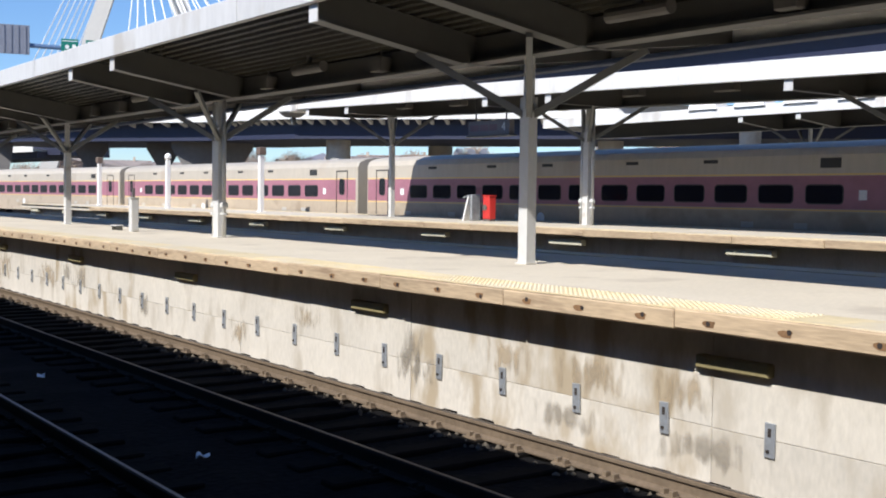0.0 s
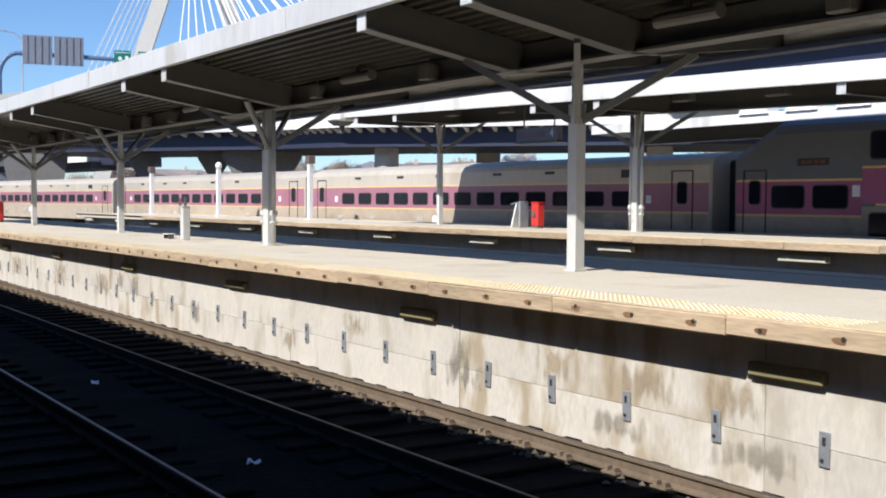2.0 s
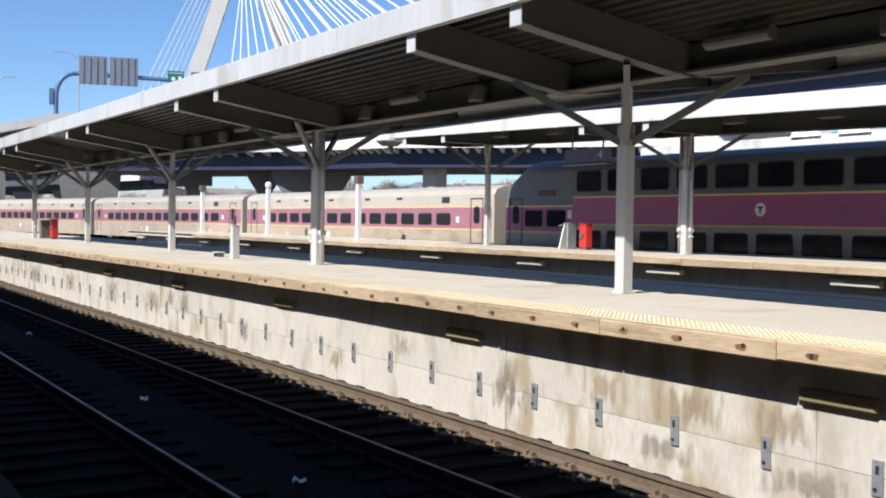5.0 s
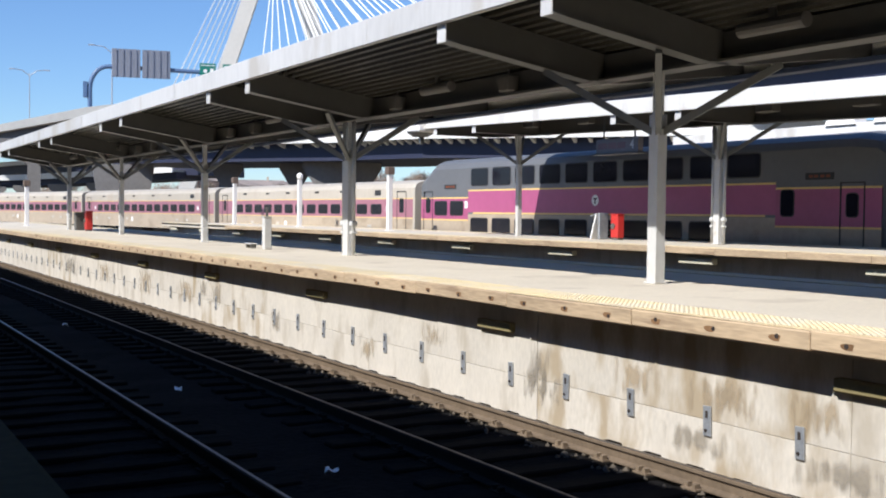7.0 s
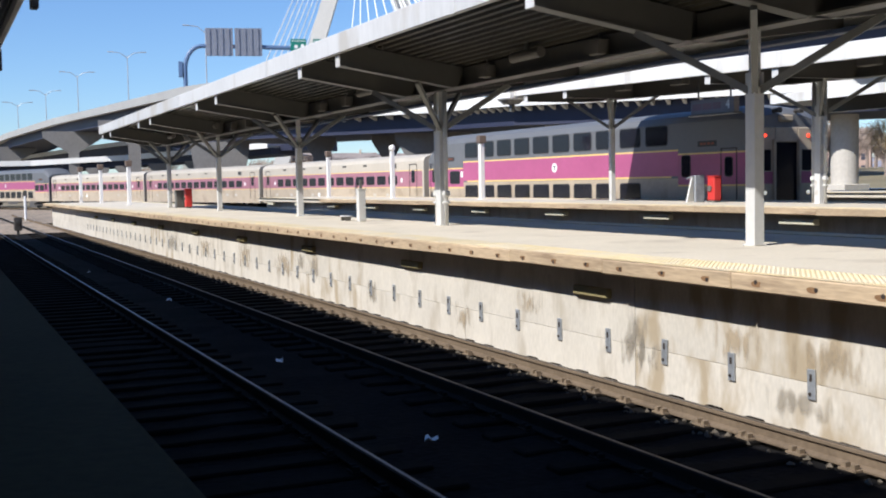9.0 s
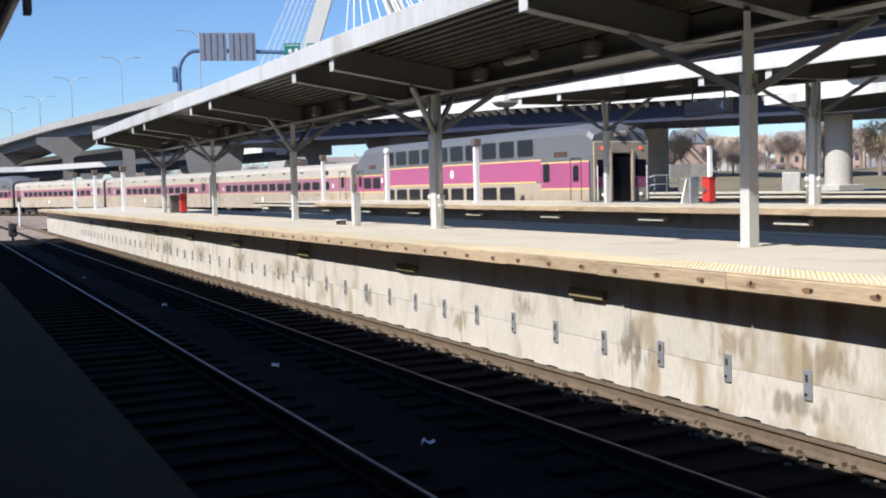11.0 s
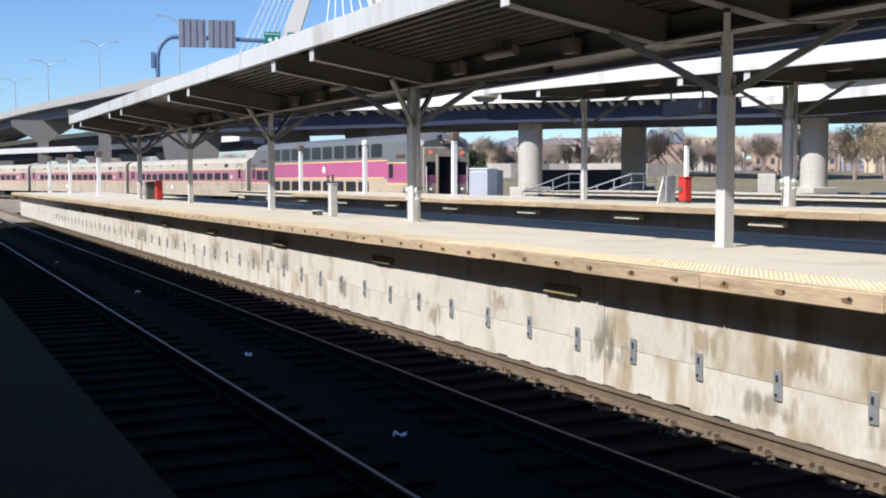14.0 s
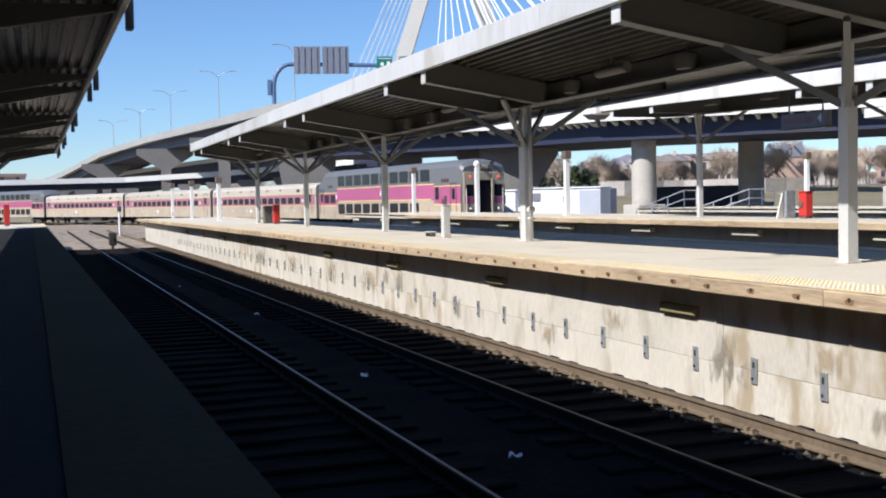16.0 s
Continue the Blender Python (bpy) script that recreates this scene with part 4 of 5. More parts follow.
# gutter box at the end of the second canopy
g = part("gutter_box", Mesh().box(-0.25, 0.5, -0.37, 0.6, 0, 0.66, 0.05), M_WHITE, canopy2, "white square gutter box at the canopy's end")
g.location = (18.9, 34.7, 3.24)
part("hopper", Mesh().loft([[(a * r + 0.1, b * r + 0.1, z) for a, b in ((-1, -1), (1, -1), (1, 1), (-1, 1))] for r, z in ((0.36, 0.0), (0.2, -0.16))]), M_GREYPAINT, g)
part("spout", Mesh().box(0.05, 0.2, 0.0, 0.15, -0.42, -0.16, 0.01), M_GREYPAINT, g)

# boxes and lamps along the first canopy's girder
for i in range(24):
    y = 5.2 + i * 1.95
    if min(abs(y - c) for c in COLS1) < 0.5:
        continue
    z = roof1(X1 - 0.4)
    if i % 4 == 2:
        f = thing("canopy_light", "dim tubular canopy light under the girder", "light", "canopy lights", at=(X1 - 0.4, y, z + 0.08))
        part("housing", Mesh().tube((0, -0.5, 0), 0.09, None, (0, 0.5, 0), 12), M_DARKBOX, f)
        part("bracket", Mesh().box(-0.02, 0.02, -0.05, 0.05, 0.08, 0.22), M_GREYPAINT, f)
    else:
        f = thing("junction_box", "dark metal junction box under the canopy", "junction box", "junction boxes", at=(X1 - 0.175, y, 2.91))
        part("case", Mesh().box(-0.11, 0.12, -0.15, 0.15, 0, 0.24, 0.015), M_DARKBOX, f)
        part("conduit", Mesh().tube((0, 0, 0.24), 0.015, None, (0, 0, 0.36), 8), M_DARKBOX, f)
for y in (27.5, 30.5, 20.0, 17.0):
    f = thing("junction_box", "dark metal junction box under the canopy", "junction box", "junction boxes", at=(X2 - 0.8, y, roof2(X2 - 0.8) - 0.05 + RISE2 * (y - 12)))
    part("case", Mesh().box(-0.15, 0.15, -0.3, 0.3, 0, 0.2, 0.02), M_DARKBOX, f)
    part("conduit", Mesh().tube((0, 0, 0.2), 0.03, None, (0, 0, 0.36), 8), M_DARKBOX, f)

# small things by the tracks
for y in (8.6, 13.5, 22.0, 31.0):
    m, k = Mesh(), []
    x = 3.86 if y < 9 else 4.1 + random.uniform(-0.3, 0.3)
    for a in range(9):
        t = 2 * math.pi * a / 9
        k.append((x + 0.055 * math.cos(t) * random.uniform(0.5, 1.2), y + 0.085 * math.sin(t) * random.uniform(0.6, 1.2), -1.34 + random.uniform(0, 0.06)))
    k.append((x, y, -1.3))
    m.add(k, [(a, (a + 1) % 9, 9) for a in range(9)])
    tagged(part("litter", m, M_SIGNWHITE), "crumpled pale paper lying on the ballast", "litter", "litter on the tracks")
sig = thing("dwarf_signal", "low black signal standing between the tracks", "signal", at=(4.05, 61.0, -1.42))
part("case", Mesh().box(-0.2, 0.2, -0.18, 0.18, 0.25, 0.95, 0.05), M_BOGIE, sig)
part("leg", Mesh().tube((0, 0, 0), 0.07, None, (0, 0, 0.25), 10), M_BOGIE, sig)
part("hood", Mesh().tube((0, -0.18, 0.7), 0.11, None, (0, -0.36, 0.7), 12), M_BOGIE, sig)
mk = thing("marker_post", "thin white marker post by the track", "post", at=(6.4, 88.0, -1.7))
part("post", Mesh().tube((0, 0, 0), 0.09, None, (0, 0, 2.2), 10), M_SIGNWHITE, mk)
part("cap", Mesh().box(-0.15, 0.15, -0.1, 0.1, 2.2, 2.6, 0.03), M_GREYPAINT, mk)
stones = Mesh()
for i in range(1000):
    x, y, r = random.uniform(6.15, 6.6), random.uniform(3, 50), random.uniform(0.02, 0.042)
    z = -1.39
    stones.add([(x + r * a * random.uniform(0.6, 1.3), y + r * b * random.uniform(0.6, 1.3), z + r * c * random.uniform(0.5, 1.2)) for a, b, c in ((1, 0, 0), (-1, 0, 0), (0, 1, 0), (0, -1, 0), (0, 0, 1), (0, 0, -1))],
               [(0, 2, 4), (2, 1, 4), (1, 3, 4), (3, 0, 4), (2, 0, 5), (1, 2, 5), (3, 1, 5), (0, 3, 5)])
M_STONE = mat("loose_stone", (0.11, 0.09, 0.065), 0.9, vary=0.4, grain=8, patch=1.0)
tagged(part("loose_stones", stones, M_STONE), "loose ballast stones along the far rail", "stones", kind="stuff")

# ---- yard behind the platforms ----
M_HUT = mat("white_hut_paint", (0.85, 0.85, 0.86), 0.55, vary=0.06, patch=0.5)
M_HUTGREY = mat("hut_grey_door", (0.5, 0.53, 0.6), 0.55, vary=0.06)
M_YARDWALL = mat("yard_wall_dark", (0.05, 0.06, 0.09), 0.8, vary=0.2)
M_GRASS = mat("winter_grass", (0.17, 0.145, 0.085), 0.95, vary=0.35, grain=1.5, patch=0.06, stain=(0.2, 0.16, 0.1), amount=0.4)
M_STONEWALL = mat("grey_stone_wall", (0.42, 0.38, 0.34), 0.9, vary=0.25, grain=2, patch=0.2)


def hut(az0, az1, dist, top, door):
    a, b = bearing(az0, dist), bearing(az1, dist)
    w = (b - a).length / math.cos(radians(18))
    h = thing("equipment_hut", "white metal equipment hut beside the yard track", "hut", "white equipment huts", at=(a + b) / 2 + Vector((0, 0, -1.7)))
    h.rotation_euler = (0, 0, -radians((az0 + az1) / 2 + 18))
    z = top + 1.7
    part("body", Mesh().box(-w / 2, w / 2, 0, 2.4, 0, z - 0.1, 0.04), M_HUT, h)
    part("roof", Mesh().box(-w / 2 - 0.08, w / 2 + 0.08, -0.08, 2.48, z - 0.1, z, 0.03), M_HUT, h)
    part("louvre", Mesh().box(-w / 2 + 0.6, -w / 2 + 1.3, -0.03, 0.02, z - 0.9, z - 0.35, 0.01), M_SIGNBACK, h)
    if door:
        part("door", Mesh().box(w / 2 - 1.4, w / 2 - 0.1, -0.04, 0.02, 0.1, z - 0.2, 0.01), M_HUTGREY, h)
        part("meter_box", Mesh().box(0.2, 0.6, -0.14, 0.0, z - 1.0, z - 0.55, 0.02), M_DARKBOX, h)


hut(22.9, 24.4, 72, 1.5, False)
hut(24.7, 28.75, 72, 1.6, True)
wl = part("yard_wall", Mesh().bar(bearing(28.75, 76, 0.0), bearing(29.6, 76, 0.0), 0.3, 3.0), M_YARDWALL)
tagged(wl, "dark panel fence behind the hut", "fence")
wl = part("yard_wall", Mesh().bar(bearing(31.5, 110, 0.1), bearing(36, 108, 0.1), 0.3, 3.4), M_YARDWALL)
tagged(wl, "dark panel fence beyond the pier", "fence")


def railing(p, q, n, group):
    r = thing("handrail", "grey steel handrail of the platform ramp", "railing", group)
    p, q = Vector(p), Vector(q)
    up = Vector((0, 0, 1))
    for z in (0.55, 1.05):
        part("rail", Mesh().tube(p + up * z, 0.035, None, q + up * z, 8), M_POLE, r)
    for i in range(n + 1):
        a = p.lerp(q, i / n)
        part("post", Mesh().tube(a, 0.035, None, a + up * 1.05, 8), M_POLE, r)


railing(bearing(30.6, 66, -0.9), bearing(33.0, 64, 0.15), 3, "handrails of the ramps")
railing(bearing(33.6, 66, -0.9), bearing(36.2, 64, 0.15), 3, "handrails of the ramps")
railing(bearing(33.0, 64, 0.15), bearing(33.6, 66, 0.15), 1, "handrails of the ramps")
railing(bearing(36.2, 64, 0.15), bearing(37.4, 66, 0.15), 2, "handrails of the ramps")
block = part("concrete_block", Mesh().box(-0.5, 0.5, -0.5, 0.5, 0, 2.9, 0.05), M_VIADUCT)
block.location, block.rotation_euler = bearing(42.9, 66, -1.7), (0, 0, -radians(45))
tagged(block, "small pale concrete block behind the platform", "footing")


def parked_car(az, dist, turn, material):
    c = thing("parked_car", "dark parked car beyond the third platform", "car", "parked cars", at=bearing(az, dist, -1.7))
    c.rotation_euler = (0, 0, radians(turn))
    prof = [(-2.2, 0.35), (-2.2, 0.75), (-1.5, 0.95), (-0.8, 1.45), (0.7, 1.5), (1.6, 1.0), (2.2, 0.9), (2.25, 0.35)]
    part("body", Mesh().loft([[(x, y * (1 if z < 1 else 0.85), z) for x, z in prof] for y in (-0.88, 0.88)]), material, c)
    for s in (-1, 1):
        part("side_window", Mesh().add([(x, s * (0.9 if z < 1.0 else 0.78), z) for x, z in ((-1.2, 0.98), (-0.7, 1.36), (0.6, 1.4), (1.3, 1.0))], [(0, 1, 2, 3)]), M_GLASS, c)
    for x in (-1.4, 1.4):
        for s in (-0.8, 0.8):
            part("wheel", Mesh().tube((x, s - 0.1, 0.33), 0.33, None, (x, s + 0.1, 0.33), 16), M_BOGIE, c)


M_CARBLACK = mat("car_black", (0.015, 0.017, 0.022), 0.25, vary=0.1, bump=0)
M_CARBLUE = mat("car_dark_blue", (0.03, 0.04, 0.08), 0.25, vary=0.1, bump=0)
for i, (az, d) in enumerate(((37.6, 100), (39.5, 99), (40.9, 98), (42.6, 97), (44.0, 104), (46.6, 96), (48.4, 95), (50.3, 95), (52.2, 94))):
    parked_car(az, d, 40 + i * 7, M_CARBLACK if i % 2 else M_CARBLUE)

bank = Mesh()
prof = ((118, -1.45), (150, -0.6), (190, 1.0), (240, 2.2), (320, 3.0))
azs = [24 + 2 * i for i in range(27)]
bank.add([bearing(a, d, z + 0.4 * noise.noise((a * 0.3, d * 0.05, 0))) for d, z in prof for a in azs], [(j * 27 + i, j * 27 + i + 1, (j + 1) * 27 + i + 1, (j + 1) * 27 + i) for j in range(4) for i in range(26)])
tagged(part("grass_bank", bank, M_GRASS), "olive winter grass bank rising behind the yard", "grass", kind="stuff")
stonewall = Mesh().loft([[bearing(a, 196 + 3 * math.sin(a), z) for z in (0.5, 3.6)] + [bearing(a, 198 + 3 * math.sin(a), z) for z in (3.6, 0.5)] for a in range(24, 40)])
tagged(part("retaining_wall", stonewall, M_STONEWALL), "long grey stone retaining wall", "wall")

# ---- far buildings ----
# Far colours are lightened, and the hill blued, to stand in for haze.
M_BRICK = mat("far_brick", (0.38, 0.27, 0.22), 0.9, vary=0.15, grain=1, patch=0.1)
M_TAN = mat("far_tan_wall", (0.55, 0.46, 0.37), 0.9, vary=0.12, grain=1, patch=0.1)
M_CREAM = mat("far_cream_wall", (0.55, 0.46, 0.33), 0.9, vary=0.08, grain=1, patch=0.1)
M_SLATE = mat("far_slate_roof", (0.26, 0.22, 0.2), 0.9, vary=0.15, grain=1, patch=0.1)
M_FARGLASS = mat("far_window_glass", (0.06, 0.06, 0.075), 0.3, vary=0.2, bump=0)
M_HILL = mat("far_hill", (0.24, 0.24, 0.29), 1.0, vary=0.1, grain=0.05, patch=0.01)


def building(az, dist, w, h, base, storeys, bays, material, roof, label):
    b = thing("building", label, "building", "far buildings", at=bearing(az, dist, base))
    b.rotation_euler = (0, 0, -radians(az) + random.uniform(-0.2, 0.2))
    part("wall", Mesh().box(-w / 2, w / 2, 0, w * 0.7, 0, h), material, b)
    part("plinth", Mesh().box(-w / 2 - 0.3, w / 2 + 0.3, -0.3, w * 0.7 + 0.3, -base - 1.7, 0), M_STONEWALL, b)
    if roof:
        part("roof", Mesh().loft([[(x, -0.4, h), (x, w * 0.7 + 0.4, h), (x, w * 0.35, h + roof)] for x in (-w / 2 - 0.3, w / 2 + 0.3)]), M_SLATE, b)
        part("chimney", Mesh().box(w * 0.2, w * 0.2 + 0.8, w * 0.3, w * 0.3 + 0.8, h, h + roof + 1.2), material, b)
    else:
        part("cornice", Mesh().box(-w / 2 - 0.3, w / 2 + 0.3, -0.3, w * 0.7 + 0.3, h - 0.5, h + 0.3), material, b)
    one = Mesh().box(-0.5, 0.5, -0.06, 0.05, -0.8, 0.8).data("window")
    one.materials.append(M_FARGLASS)
    for i in range(bays):
        for k in range(storeys):
            part("window", one, M_FARGLASS, b).location = (-w / 2 + w * (i + 0.5) / bays, 0, h * (k + 0.5) / storeys)


building(40.3, 480, 22, 9.0, 9.3, 2, 7, M_CREAM, 0, "cream stone building with rows of dark windows")
building(49.0, 235, 13, 10.5, 2.0, 2, 3, M_CREAM, 2.0, "cream building with tall windows and a hipped roof")
for az, d, w, h, st, ba, mt, rf in ((29.6, 330, 14, 8, 3, 4, M_TAN, 1.5), (31.8, 300, 16, 9, 3, 5, M_TAN, 1.8), (33.4, 310, 15, 11, 4, 4, M_BRICK, 0), (34.9, 290, 12, 9, 3, 4, M_TAN, 1.5),
        (35.9, 330, 16, 12, 4, 5, M_BRICK, 0), (27.4, 350, 16, 7, 2, 5, M_BRICK, 3), (20.2, 420, 22, 9, 3, 6, M_TAN, 3), (22.8, 400, 18, 8, 3, 5, M_BRICK, 3), (44.2, 300, 22, 9, 3, 6, M_BRICK, 3), (52.5, 260, 20, 10, 3, 6, M_BRICK, 0), (17.6, 380, 14, 10, 3, 4, M_BRICK, 2), (-1.6, 320, 16, 9, 3, 4, M_BRICK, 0)):
    building(az, d, w, h, 1.0, st, ba, mt, rf, "far " + ("brick" if mt is M_BRICK else "tan") + " building with " + ("a pitched slate roof" if rf else "a flat roof"))
vault = thing("vaulted_hall", "brown hall with three rounded metal roof vaults", "building", at=bearing(37.9, 240, 1.0))
vault.rotation_euler = (0, 0, -radians(37.9))
part("wall", Mesh().box(-4.2, 4.2, 0, 9, 0, 7.5), M_BRICK, vault)
for i in range(3):
    x = -2.8 + 2.8 * i
    part("roof_vault", Mesh().loft([[(x + 1.38 * math.cos(a), y, 7.5 + 3.0 * math.sin(a)) for a in [math.pi * k / 10 for k in range(11)]] for y in (-0.2, 9.2)]), M_SIGNBACK, vault)
hill = Mesh().loft([[bearing(a, 1400, -5), bearing(a, 1400, z), bearing(a, 1500, -5)] for a, z in ((14, 5), (18, 12), (22, 16), (26, 26), (29, 44), (30.2, 54), (31.5, 42), (34, 30), (40, 26), (46, 22), (55, 12), (64, 2))])
tagged(part("hill", hill, M_HILL), "wooded hill on the horizon, blue-grey for haze", "hill", kind="structure")

# ---- trees ----
# Bark and twigs are lightened the same way, with haze in their colour.
M_BARK = mat("grey_bark", (0.24, 0.19, 0.16), 0.95, vary=0.25)
M_TWIG = mat("bare_twigs", (0.36, 0.28, 0.22), 0.95, vary=0.3, spread=0.25)
M_NEEDLE = mat("evergreen_needles", (0.045, 0.065, 0.025), 0.9, vary=0.35, spread=0.2)
M_WILLOW = mat("yellow_willow_twigs", (0.33, 0.25, 0.15), 0.95, vary=0.25)


def tree_meshes(kind, seed):
    r = random.Random(seed)
    wood, crown = Mesh(), Mesh()
    wood.tube((0, 0, 0), 0.3, 0.16, (0.1, 0, 4.0), 8)
    if kind == "fir":
        for i in range(420):
            z = r.uniform(0.6, 8.5)
            reach = (1 - (z / 9) ** 1.4) * 2.7 * r.uniform(0.5, 1.1)
            a = r.uniform(0, 2 * math.pi)
            c = Vector((math.cos(a) * reach, math.sin(a) * reach, z))
            for k in range(3):
                q = [c + Vector((r.uniform(-0.5, 0.5), r.uniform(-0.5, 0.5), r.uniform(-0.35, 0.35))) for _ in range(3)]
                crown.add(q, [(0, 1, 2)])
    else:
        tips = []
        for i in range(9):
            a, z = r.uniform(0, 2 * math.pi), r.uniform(2.2, 4.2)
            q = Vector((math.cos(a) * r.uniform(1.2, 2.6), math.sin(a) * r.uniform(1.2, 2.6), z + r.uniform(1.5, 3.6)))
            wood.tube((0.1 * z / 4, 0, z), 0.11, 0.05, q, 5)
            tips += [q, q.lerp(Vector((0, 0, z)), 0.4)]
        tips.append(Vector((0.1, 0, 6.5)))
        up = 0.5 if kind == "bare" else -0.5
        for i in range(1500):
            d = Vector((r.gauss(0, 1), r.gauss(0, 1), r.gauss(0, 0.9))).normalized() * r.uniform(0.3, 1.0) ** 0.5
            o = r.choice(tips).lerp(Vector((0.1 + 2.9 * d.x, 2.9 * d.y, 5.6 + 2.7 * d.z)), r.uniform(0.35, 1.0))
            w = (d * 0.8 + Vector((r.gauss(0, 0.5), r.gauss(0, 0.5), r.gauss(up, 0.5)))).normalized() * r.uniform(0.35, 1.0)
            n = w.orthogonal().normalized() * 0.04
            crown.add([o - n, o + n, o + w], [(0, 1, 2)])
    return wood.data("trunk"), crown.data("crown")


TREES = {k: [tree_meshes(k, s) for s in range(3)] for k in ("bare", "fir", "willow")}
LOOK = {"bare": ("leafless brown tree on the far bank", M_TWIG), "fir": ("dark green evergreen tree beyond the viaduct", M_NEEDLE), "willow": ("yellowish leafless willow on the far bank", M_WILLOW)}


def tree(kind, az, dist, base, h):
    t = thing("tree", LOOK[kind][0], "tree", "far trees", at=Matrix.Translation(bearing(az, dist, base)) @ Matrix.Rotation(random.uniform(0, 6.28), 4, "Z") @ Matrix.Scale(h / 8.5, 4))
    w, c = random.choice(TREES[kind])
    part("trunk", w, M_BARK, t)
    part("crown", c, LOOK[kind][1], t)


for az, d, h in ((25.3, 165, 4.6), (25.8, 168, 5.2), (26.3, 160, 4.2), (27.0, 168, 5.6), (27.5, 164, 6.0), (28.0, 166, 5.6), (28.5, 170, 4.8)):
    tree("fir", az, d, -0.5, h)
for az, d, h in ((47.0, 180, 10), (48.4, 170, 9), (50.0, 185, 11), (51.6, 178, 10)):
    tree("willow", az, d, 0.5, h)
rt = random.Random(4)
for i in range(70):
    az = 24.5 + i * 0.44 + rt.uniform(-0.2, 0.2)
    d = rt.choice((205, 225, 250, 285))
    low = 39.0 < az < 42.0
    tree("bare", az, d, 1.2 if d < 240 else 2.2, rt.uniform(5.5, 10) * (0.6 if low else 1.15 if az > 37 else 0.9))
for i in range(120):
    tree("bare", 28 + i * 0.24 + rt.uniform(-0.15, 0.15), rt.uniform(290, 400), 3.0, rt.uniform(6, 10.5))
for i in range(26):
    tree("bare", 10 + i * 0.55 + rt.uniform(-0.2, 0.2), rt.uniform(300, 380), -1.0, rt.uniform(7, 12))
woods = Mesh()
for i in range(3600):
    a, d = rt.uniform(-30, 75), rt.uniform(560, 760)
    p = bearing(a, d, rt.uniform(-1, 11) * (0.75 + 0.35 * noise.noise((a * 0.7, 0, 0))))
    q = [p + Vector((rt.uniform(-3, 3), rt.uniform(-3, 3), rt.uniform(-2.2, 2.6))) for _ in range(3)]
    woods.add(q, [(0, 1, 2)])
tagged(part("far_woods", woods, M_TWIG), "brown leafless woods along the horizon", "woods", kind="stuff")

# ---- pieces of the first platform, last ----
def wall_pieces():
    for row, (z0, z1) in enumerate(((-1.038, -0.2), (-1.66, -1.042))):
        meshes = []
        for k in range(2):
            me = Mesh().box(-0.06, 0.0, 0.004, 4.548, z0, z1, 0.003).data("wall_panel")
            me.materials.append(M_STAINED if k else M_WALL)
            meshes.append(me)
        for i in range(-2, 16):
            y = 6.15 + 4.552 * i
            part("wall_panel", meshes[1 if i in (0, 3, 7) else 0], M_WALL, p1).location = (7.52 + random.uniform(-0.006, 0.006), y, 0)
    plate = Mesh().box(-0.018, 0.0, -0.052, 0.052, -0.145, 0.145, 0.004).data("wall_bracket")
    plate.materials.append(M_PLATE)
    slot = Mesh().box(-0.022, -0.016, -0.016, 0.016, 0.03, 0.1).tube((-0.03, 0.012, -0.09), 0.016, None, (-0.016, 0.012, -0.09), 8).data("slot")
    slot.materials.append(M_HOLE)
    for i in range(-3, 48):
        b = part("wall_bracket", plate, M_PLATE, p1, "galvanised plate bolted across the wall joint")
        b.location = (7.456, 6.68 + 1.143 * i, -1.04 + random.uniform(-0.008, 0.008))
        b.rotation_euler = (radians(random.uniform(-2, 2)), 0, 0)
        part("slot", slot, M_HOLE, b)
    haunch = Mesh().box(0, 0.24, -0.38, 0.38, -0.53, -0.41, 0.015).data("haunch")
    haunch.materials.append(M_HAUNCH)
    pale = Mesh().box(0, 0.2, -0.6, 0.6, -0.5, -0.34, 0.02).data("haunch")
    pale.materials.append(M_PALEHAUNCH)
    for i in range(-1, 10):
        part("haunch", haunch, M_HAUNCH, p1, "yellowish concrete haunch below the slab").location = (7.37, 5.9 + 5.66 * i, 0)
    for i in range(0, 12):
        part("haunch", pale, M_PALEHAUNCH, p2, "pale concrete haunch below the slab").location = (18.88, 3.4 + 5.66 * i, P2_Z + 0.08)
    timber = []
    for k in range(4):
        m = Mesh().box(-0.06, 0.06, 0.006, 2.25 - 0.006, -0.165, 0.0, 0.012)
        m.v = [(x + 0.006 * noise.noise((y * 3 + k * 7, z * 9, k)), y, z + (0.012 * noise.noise((y * 2.0, k * 5, 1)) if z > -0.08 else 0.018 * noise.noise((y * 2.5, k * 3, 4)))) for x, y, z in m.v]
        me = m.data("edge_timber")
        me.materials.append(M_TIMBER)
        timber.append(me)
    bolt = Mesh().tube((-0.008, 0, 0), 0.022, None, (0.02, 0, 0), 10).data("bolt_hole")
    bolt.materials.append(M_HOLE)
    blot = Mesh().add([(-0.0025, 0.075 * math.cos(a) * (0.85 + 0.2 * math.sin(a * 3 + 1)), 0.04 * math.sin(a) * (0.9 + 0.2 * math.cos(a * 2))) for a in [2 * math.pi * k / 14 for k in range(14)]], [tuple(range(14))]).data("rust_stain")
    blot.materials.append(M_RUST)
    for i in range(-3, 33):
        t = part("edge_timber", random.choice(timber), M_TIMBER, p1, "weathered timber edge beam")
        t.location = (7.08, 6.22 + 2.25 * i, random.uniform(-0.008, 0.004))
        if i < 16:
            for y in (0.35, 1.1, 1.88):
                b = part("bolt_hole", bolt, M_HOLE, t)
                b.location = (-0.058, y, -0.085 + random.uniform(-0.015, 0.015))
                part("rust_stain", blot, M_RUST, t).location = (-0.06, y + random.uniform(-0.02, 0.05), -0.09)
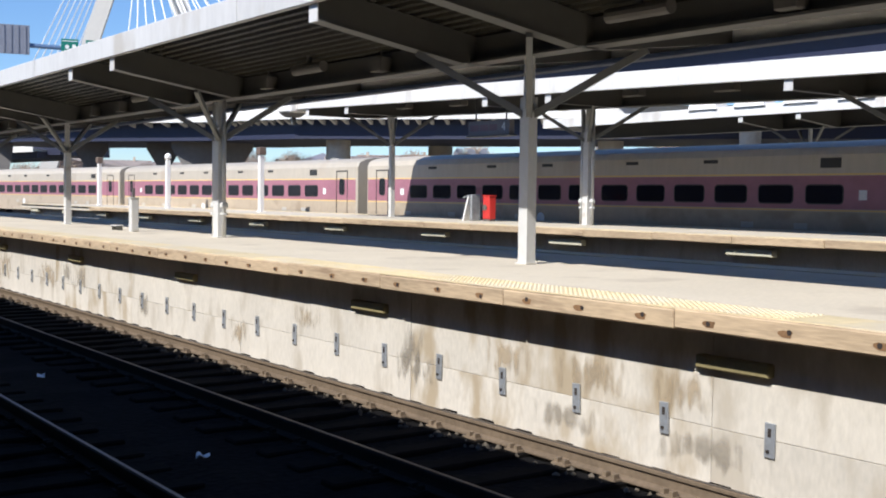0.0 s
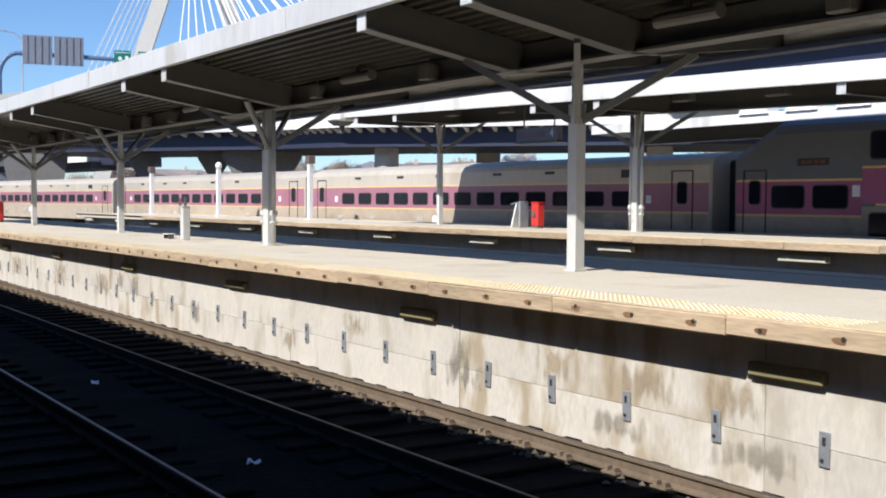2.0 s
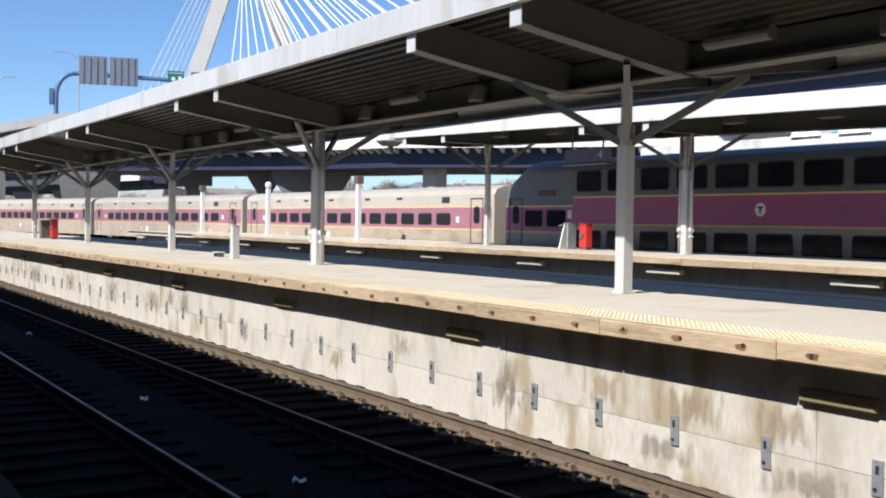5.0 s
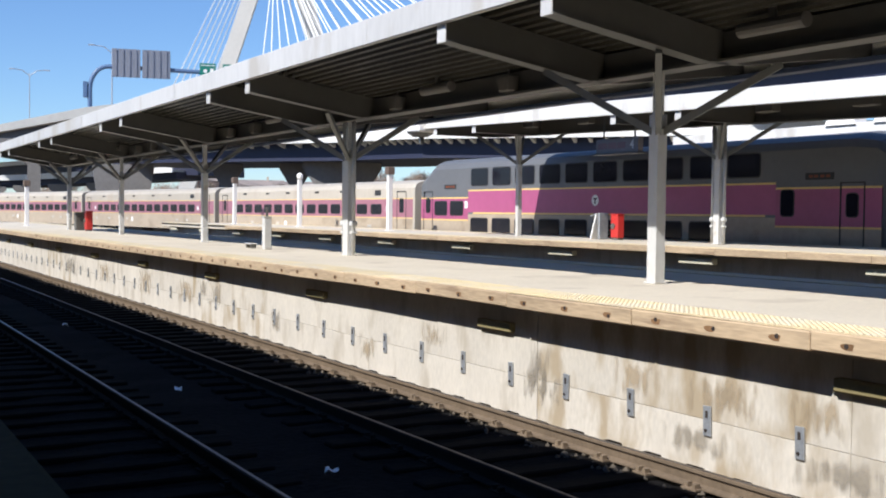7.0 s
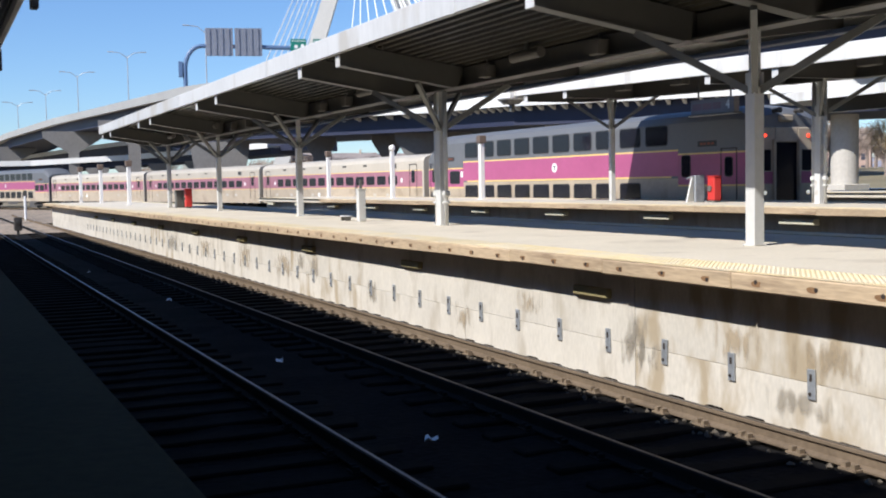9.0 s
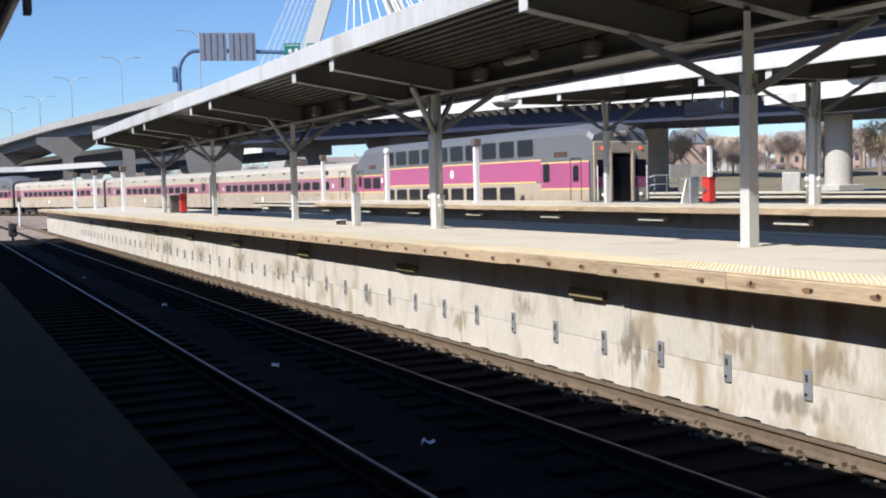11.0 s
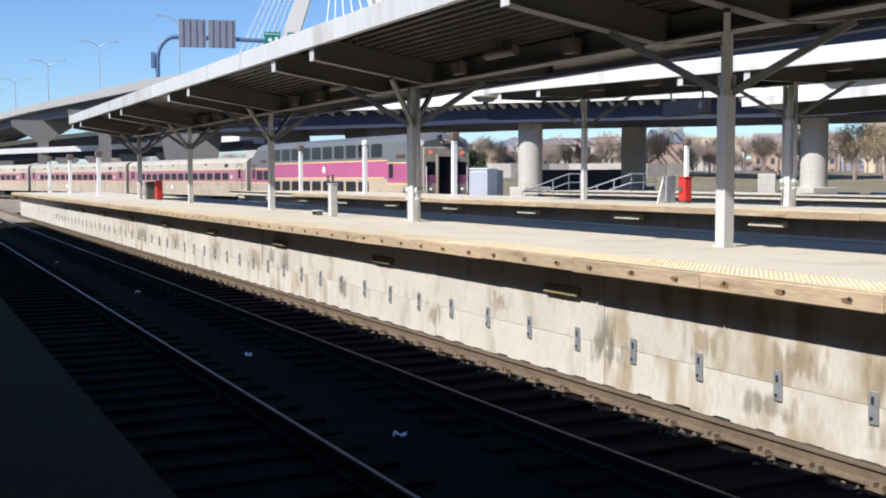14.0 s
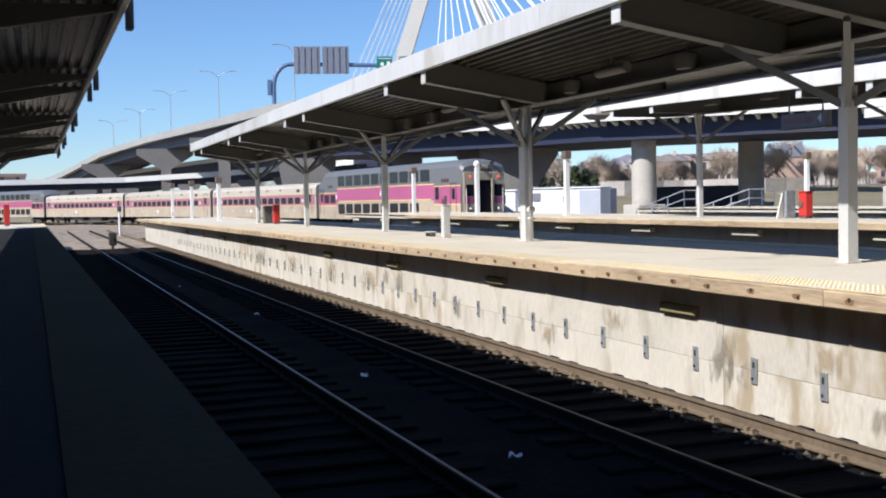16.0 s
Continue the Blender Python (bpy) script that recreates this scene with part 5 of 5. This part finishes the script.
    for i in range(-3, 22):
        part("edge_timber", random.choice(timber), M_TIMBER, p2, "weathered timber edge beam").location = (18.73, 6.0 + 2.25 * i, P2_Z)


def tactile_domes():
    m = Mesh()
    for j in range(9):
        for i in range(int(9.0 / 0.066)):
            x, y = 7.13 + 0.06 * j, 5.2 + 0.066 * i
            m.add([(x - 0.018, y - 0.018, 0.012), (x + 0.018, y - 0.018, 0.012), (x + 0.018, y + 0.018, 0.012), (x - 0.018, y + 0.018, 0.012), (x - 0.01, y - 0.01, 0.022), (x + 0.01, y - 0.01, 0.022), (x + 0.01, y + 0.01, 0.022), (x - 0.01, y + 0.01, 0.022)],
                  [(0, 1, 5, 4), (1, 2, 6, 5), (2, 3, 7, 6), (3, 0, 4, 7), (4, 5, 6, 7)])
    tagged(part("tactile_domes", m, M_TACTILE, p1), kind="stuff")


def stain_mat(name, color, seed):
    """A damp patch whose ragged outline fades out into the wall."""
    m = mat(name, color, 0.88, vary=0.25, grain=20, patch=4)
    nt = m.node_tree
    n, link = nt.nodes, nt.links.new
    tc = n.new("ShaderNodeTexCoord")
    sep = n.new("ShaderNodeSeparateXYZ")
    link(tc.outputs["Generated"], sep.inputs[0])

    def tent(socket):
        a = n.new("ShaderNodeMath"); a.operation = "PINGPONG"; a.inputs[1].default_value = 0.5
        link(socket, a.inputs[0])
        return a.outputs[0]
    low = n.new("ShaderNodeMath"); low.operation = "MINIMUM"
    link(tent(sep.outputs["Y"]), low.inputs[0]); link(tent(sep.outputs["Z"]), low.inputs[1])
    ns = n.new("ShaderNodeTexNoise")
    ns.inputs["Scale"].default_value, ns.inputs["Detail"].default_value = 6.5, 10
    mp = n.new("ShaderNodeMapping"); mp.inputs["Scale"].default_value, mp.inputs["Location"].default_value = (1, 1.3, 0.36), (seed, seed * 2, 0)
    link(tc.outputs["Object"], mp.inputs[0]); link(mp.outputs[0], ns.inputs["Vector"])
    add = n.new("ShaderNodeMath"); add.operation = "MULTIPLY_ADD"; add.inputs[1].default_value = 0.75
    link(low.outputs[0], add.inputs[0]); link(ns.outputs["Fac"], add.inputs[2])
    rng = n.new("ShaderNodeMapRange")
    rng.inputs["From Min"].default_value, rng.inputs["From Max"].default_value, rng.inputs["To Max"].default_value = 0.64, 0.84, 0.6
    link(add.outputs[0], rng.inputs[0])
    edge = n.new("ShaderNodeMath"); edge.operation = "MULTIPLY"
    fade = n.new("ShaderNodeMapRange"); fade.inputs["From Max"].default_value = 0.3
    link(low.outputs[0], fade.inputs[0]); link(fade.outputs[0], edge.inputs[0]); link(rng.outputs[0], edge.inputs[1])
    link(edge.outputs[0], n["Principled BSDF"].inputs["Alpha"])
    return m


def seepage(y, z_top, drop, w, seed, material):
    x = 7.4545 - 0.0008 * seed
    z0 = max(z_top - drop, -1.46)
    m = Mesh().add([(x, y - w, z0), (x, y + w, z0), (x, y + w, z_top), (x, y - w, z_top)], [(0, 1, 2, 3)])
    part("seepage_stain", m, material, p1, "damp streak down the concrete")


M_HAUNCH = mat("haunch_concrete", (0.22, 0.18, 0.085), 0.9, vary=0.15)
M_PALEHAUNCH = mat("pale_haunch_concrete", (0.5, 0.47, 0.36), 0.9, vary=0.12)
M_DAMP = stain_mat("damp_concrete", (0.29, 0.255, 0.2), 1.3)
M_DAMPTAN = stain_mat("tan_water_stain", (0.4, 0.315, 0.205), 4.1)
wall_pieces()
tactile_domes()
for y, z, d, w, s, mt in ((10.66, -0.5, 1.0, 0.32, 1, M_DAMP), (10.6, -0.9, 0.45, 0.6, 2, M_DAMP), (8.9, -0.5, 0.56, 0.5, 3, M_DAMPTAN), (8.0, -1.04, 0.45, 0.7, 4, M_DAMP), (7.6, -0.5, 0.56, 0.7, 5, M_DAMPTAN), (6.5, -0.5, 0.56, 0.5, 6, M_DAMPTAN),
        (6.2, -1.04, 0.45, 0.8, 7, M_DAMP), (22.7, -0.5, 0.7, 0.6, 8, M_DAMP), (23.6, -0.5, 0.6, 0.5, 9, M_DAMP), (24.9, -0.5, 0.8, 0.9, 10, M_DAMPTAN), (15.3, -0.9, 0.55, 0.4, 11, M_DAMPTAN), (28.4, -0.5, 0.9, 1.0, 12, M_DAMPTAN), (19.2, -0.8, 0.6, 0.35, 13, M_DAMP), (33.0, -0.5, 0.9, 1.2, 14, M_DAMPTAN), (38.0, -0.5, 0.9, 1.4, 15, M_DAMP), (13.2, -0.5, 0.5, 0.5, 16, M_DAMPTAN)):
    seepage(y, z, d, w, s, mt)

motions()
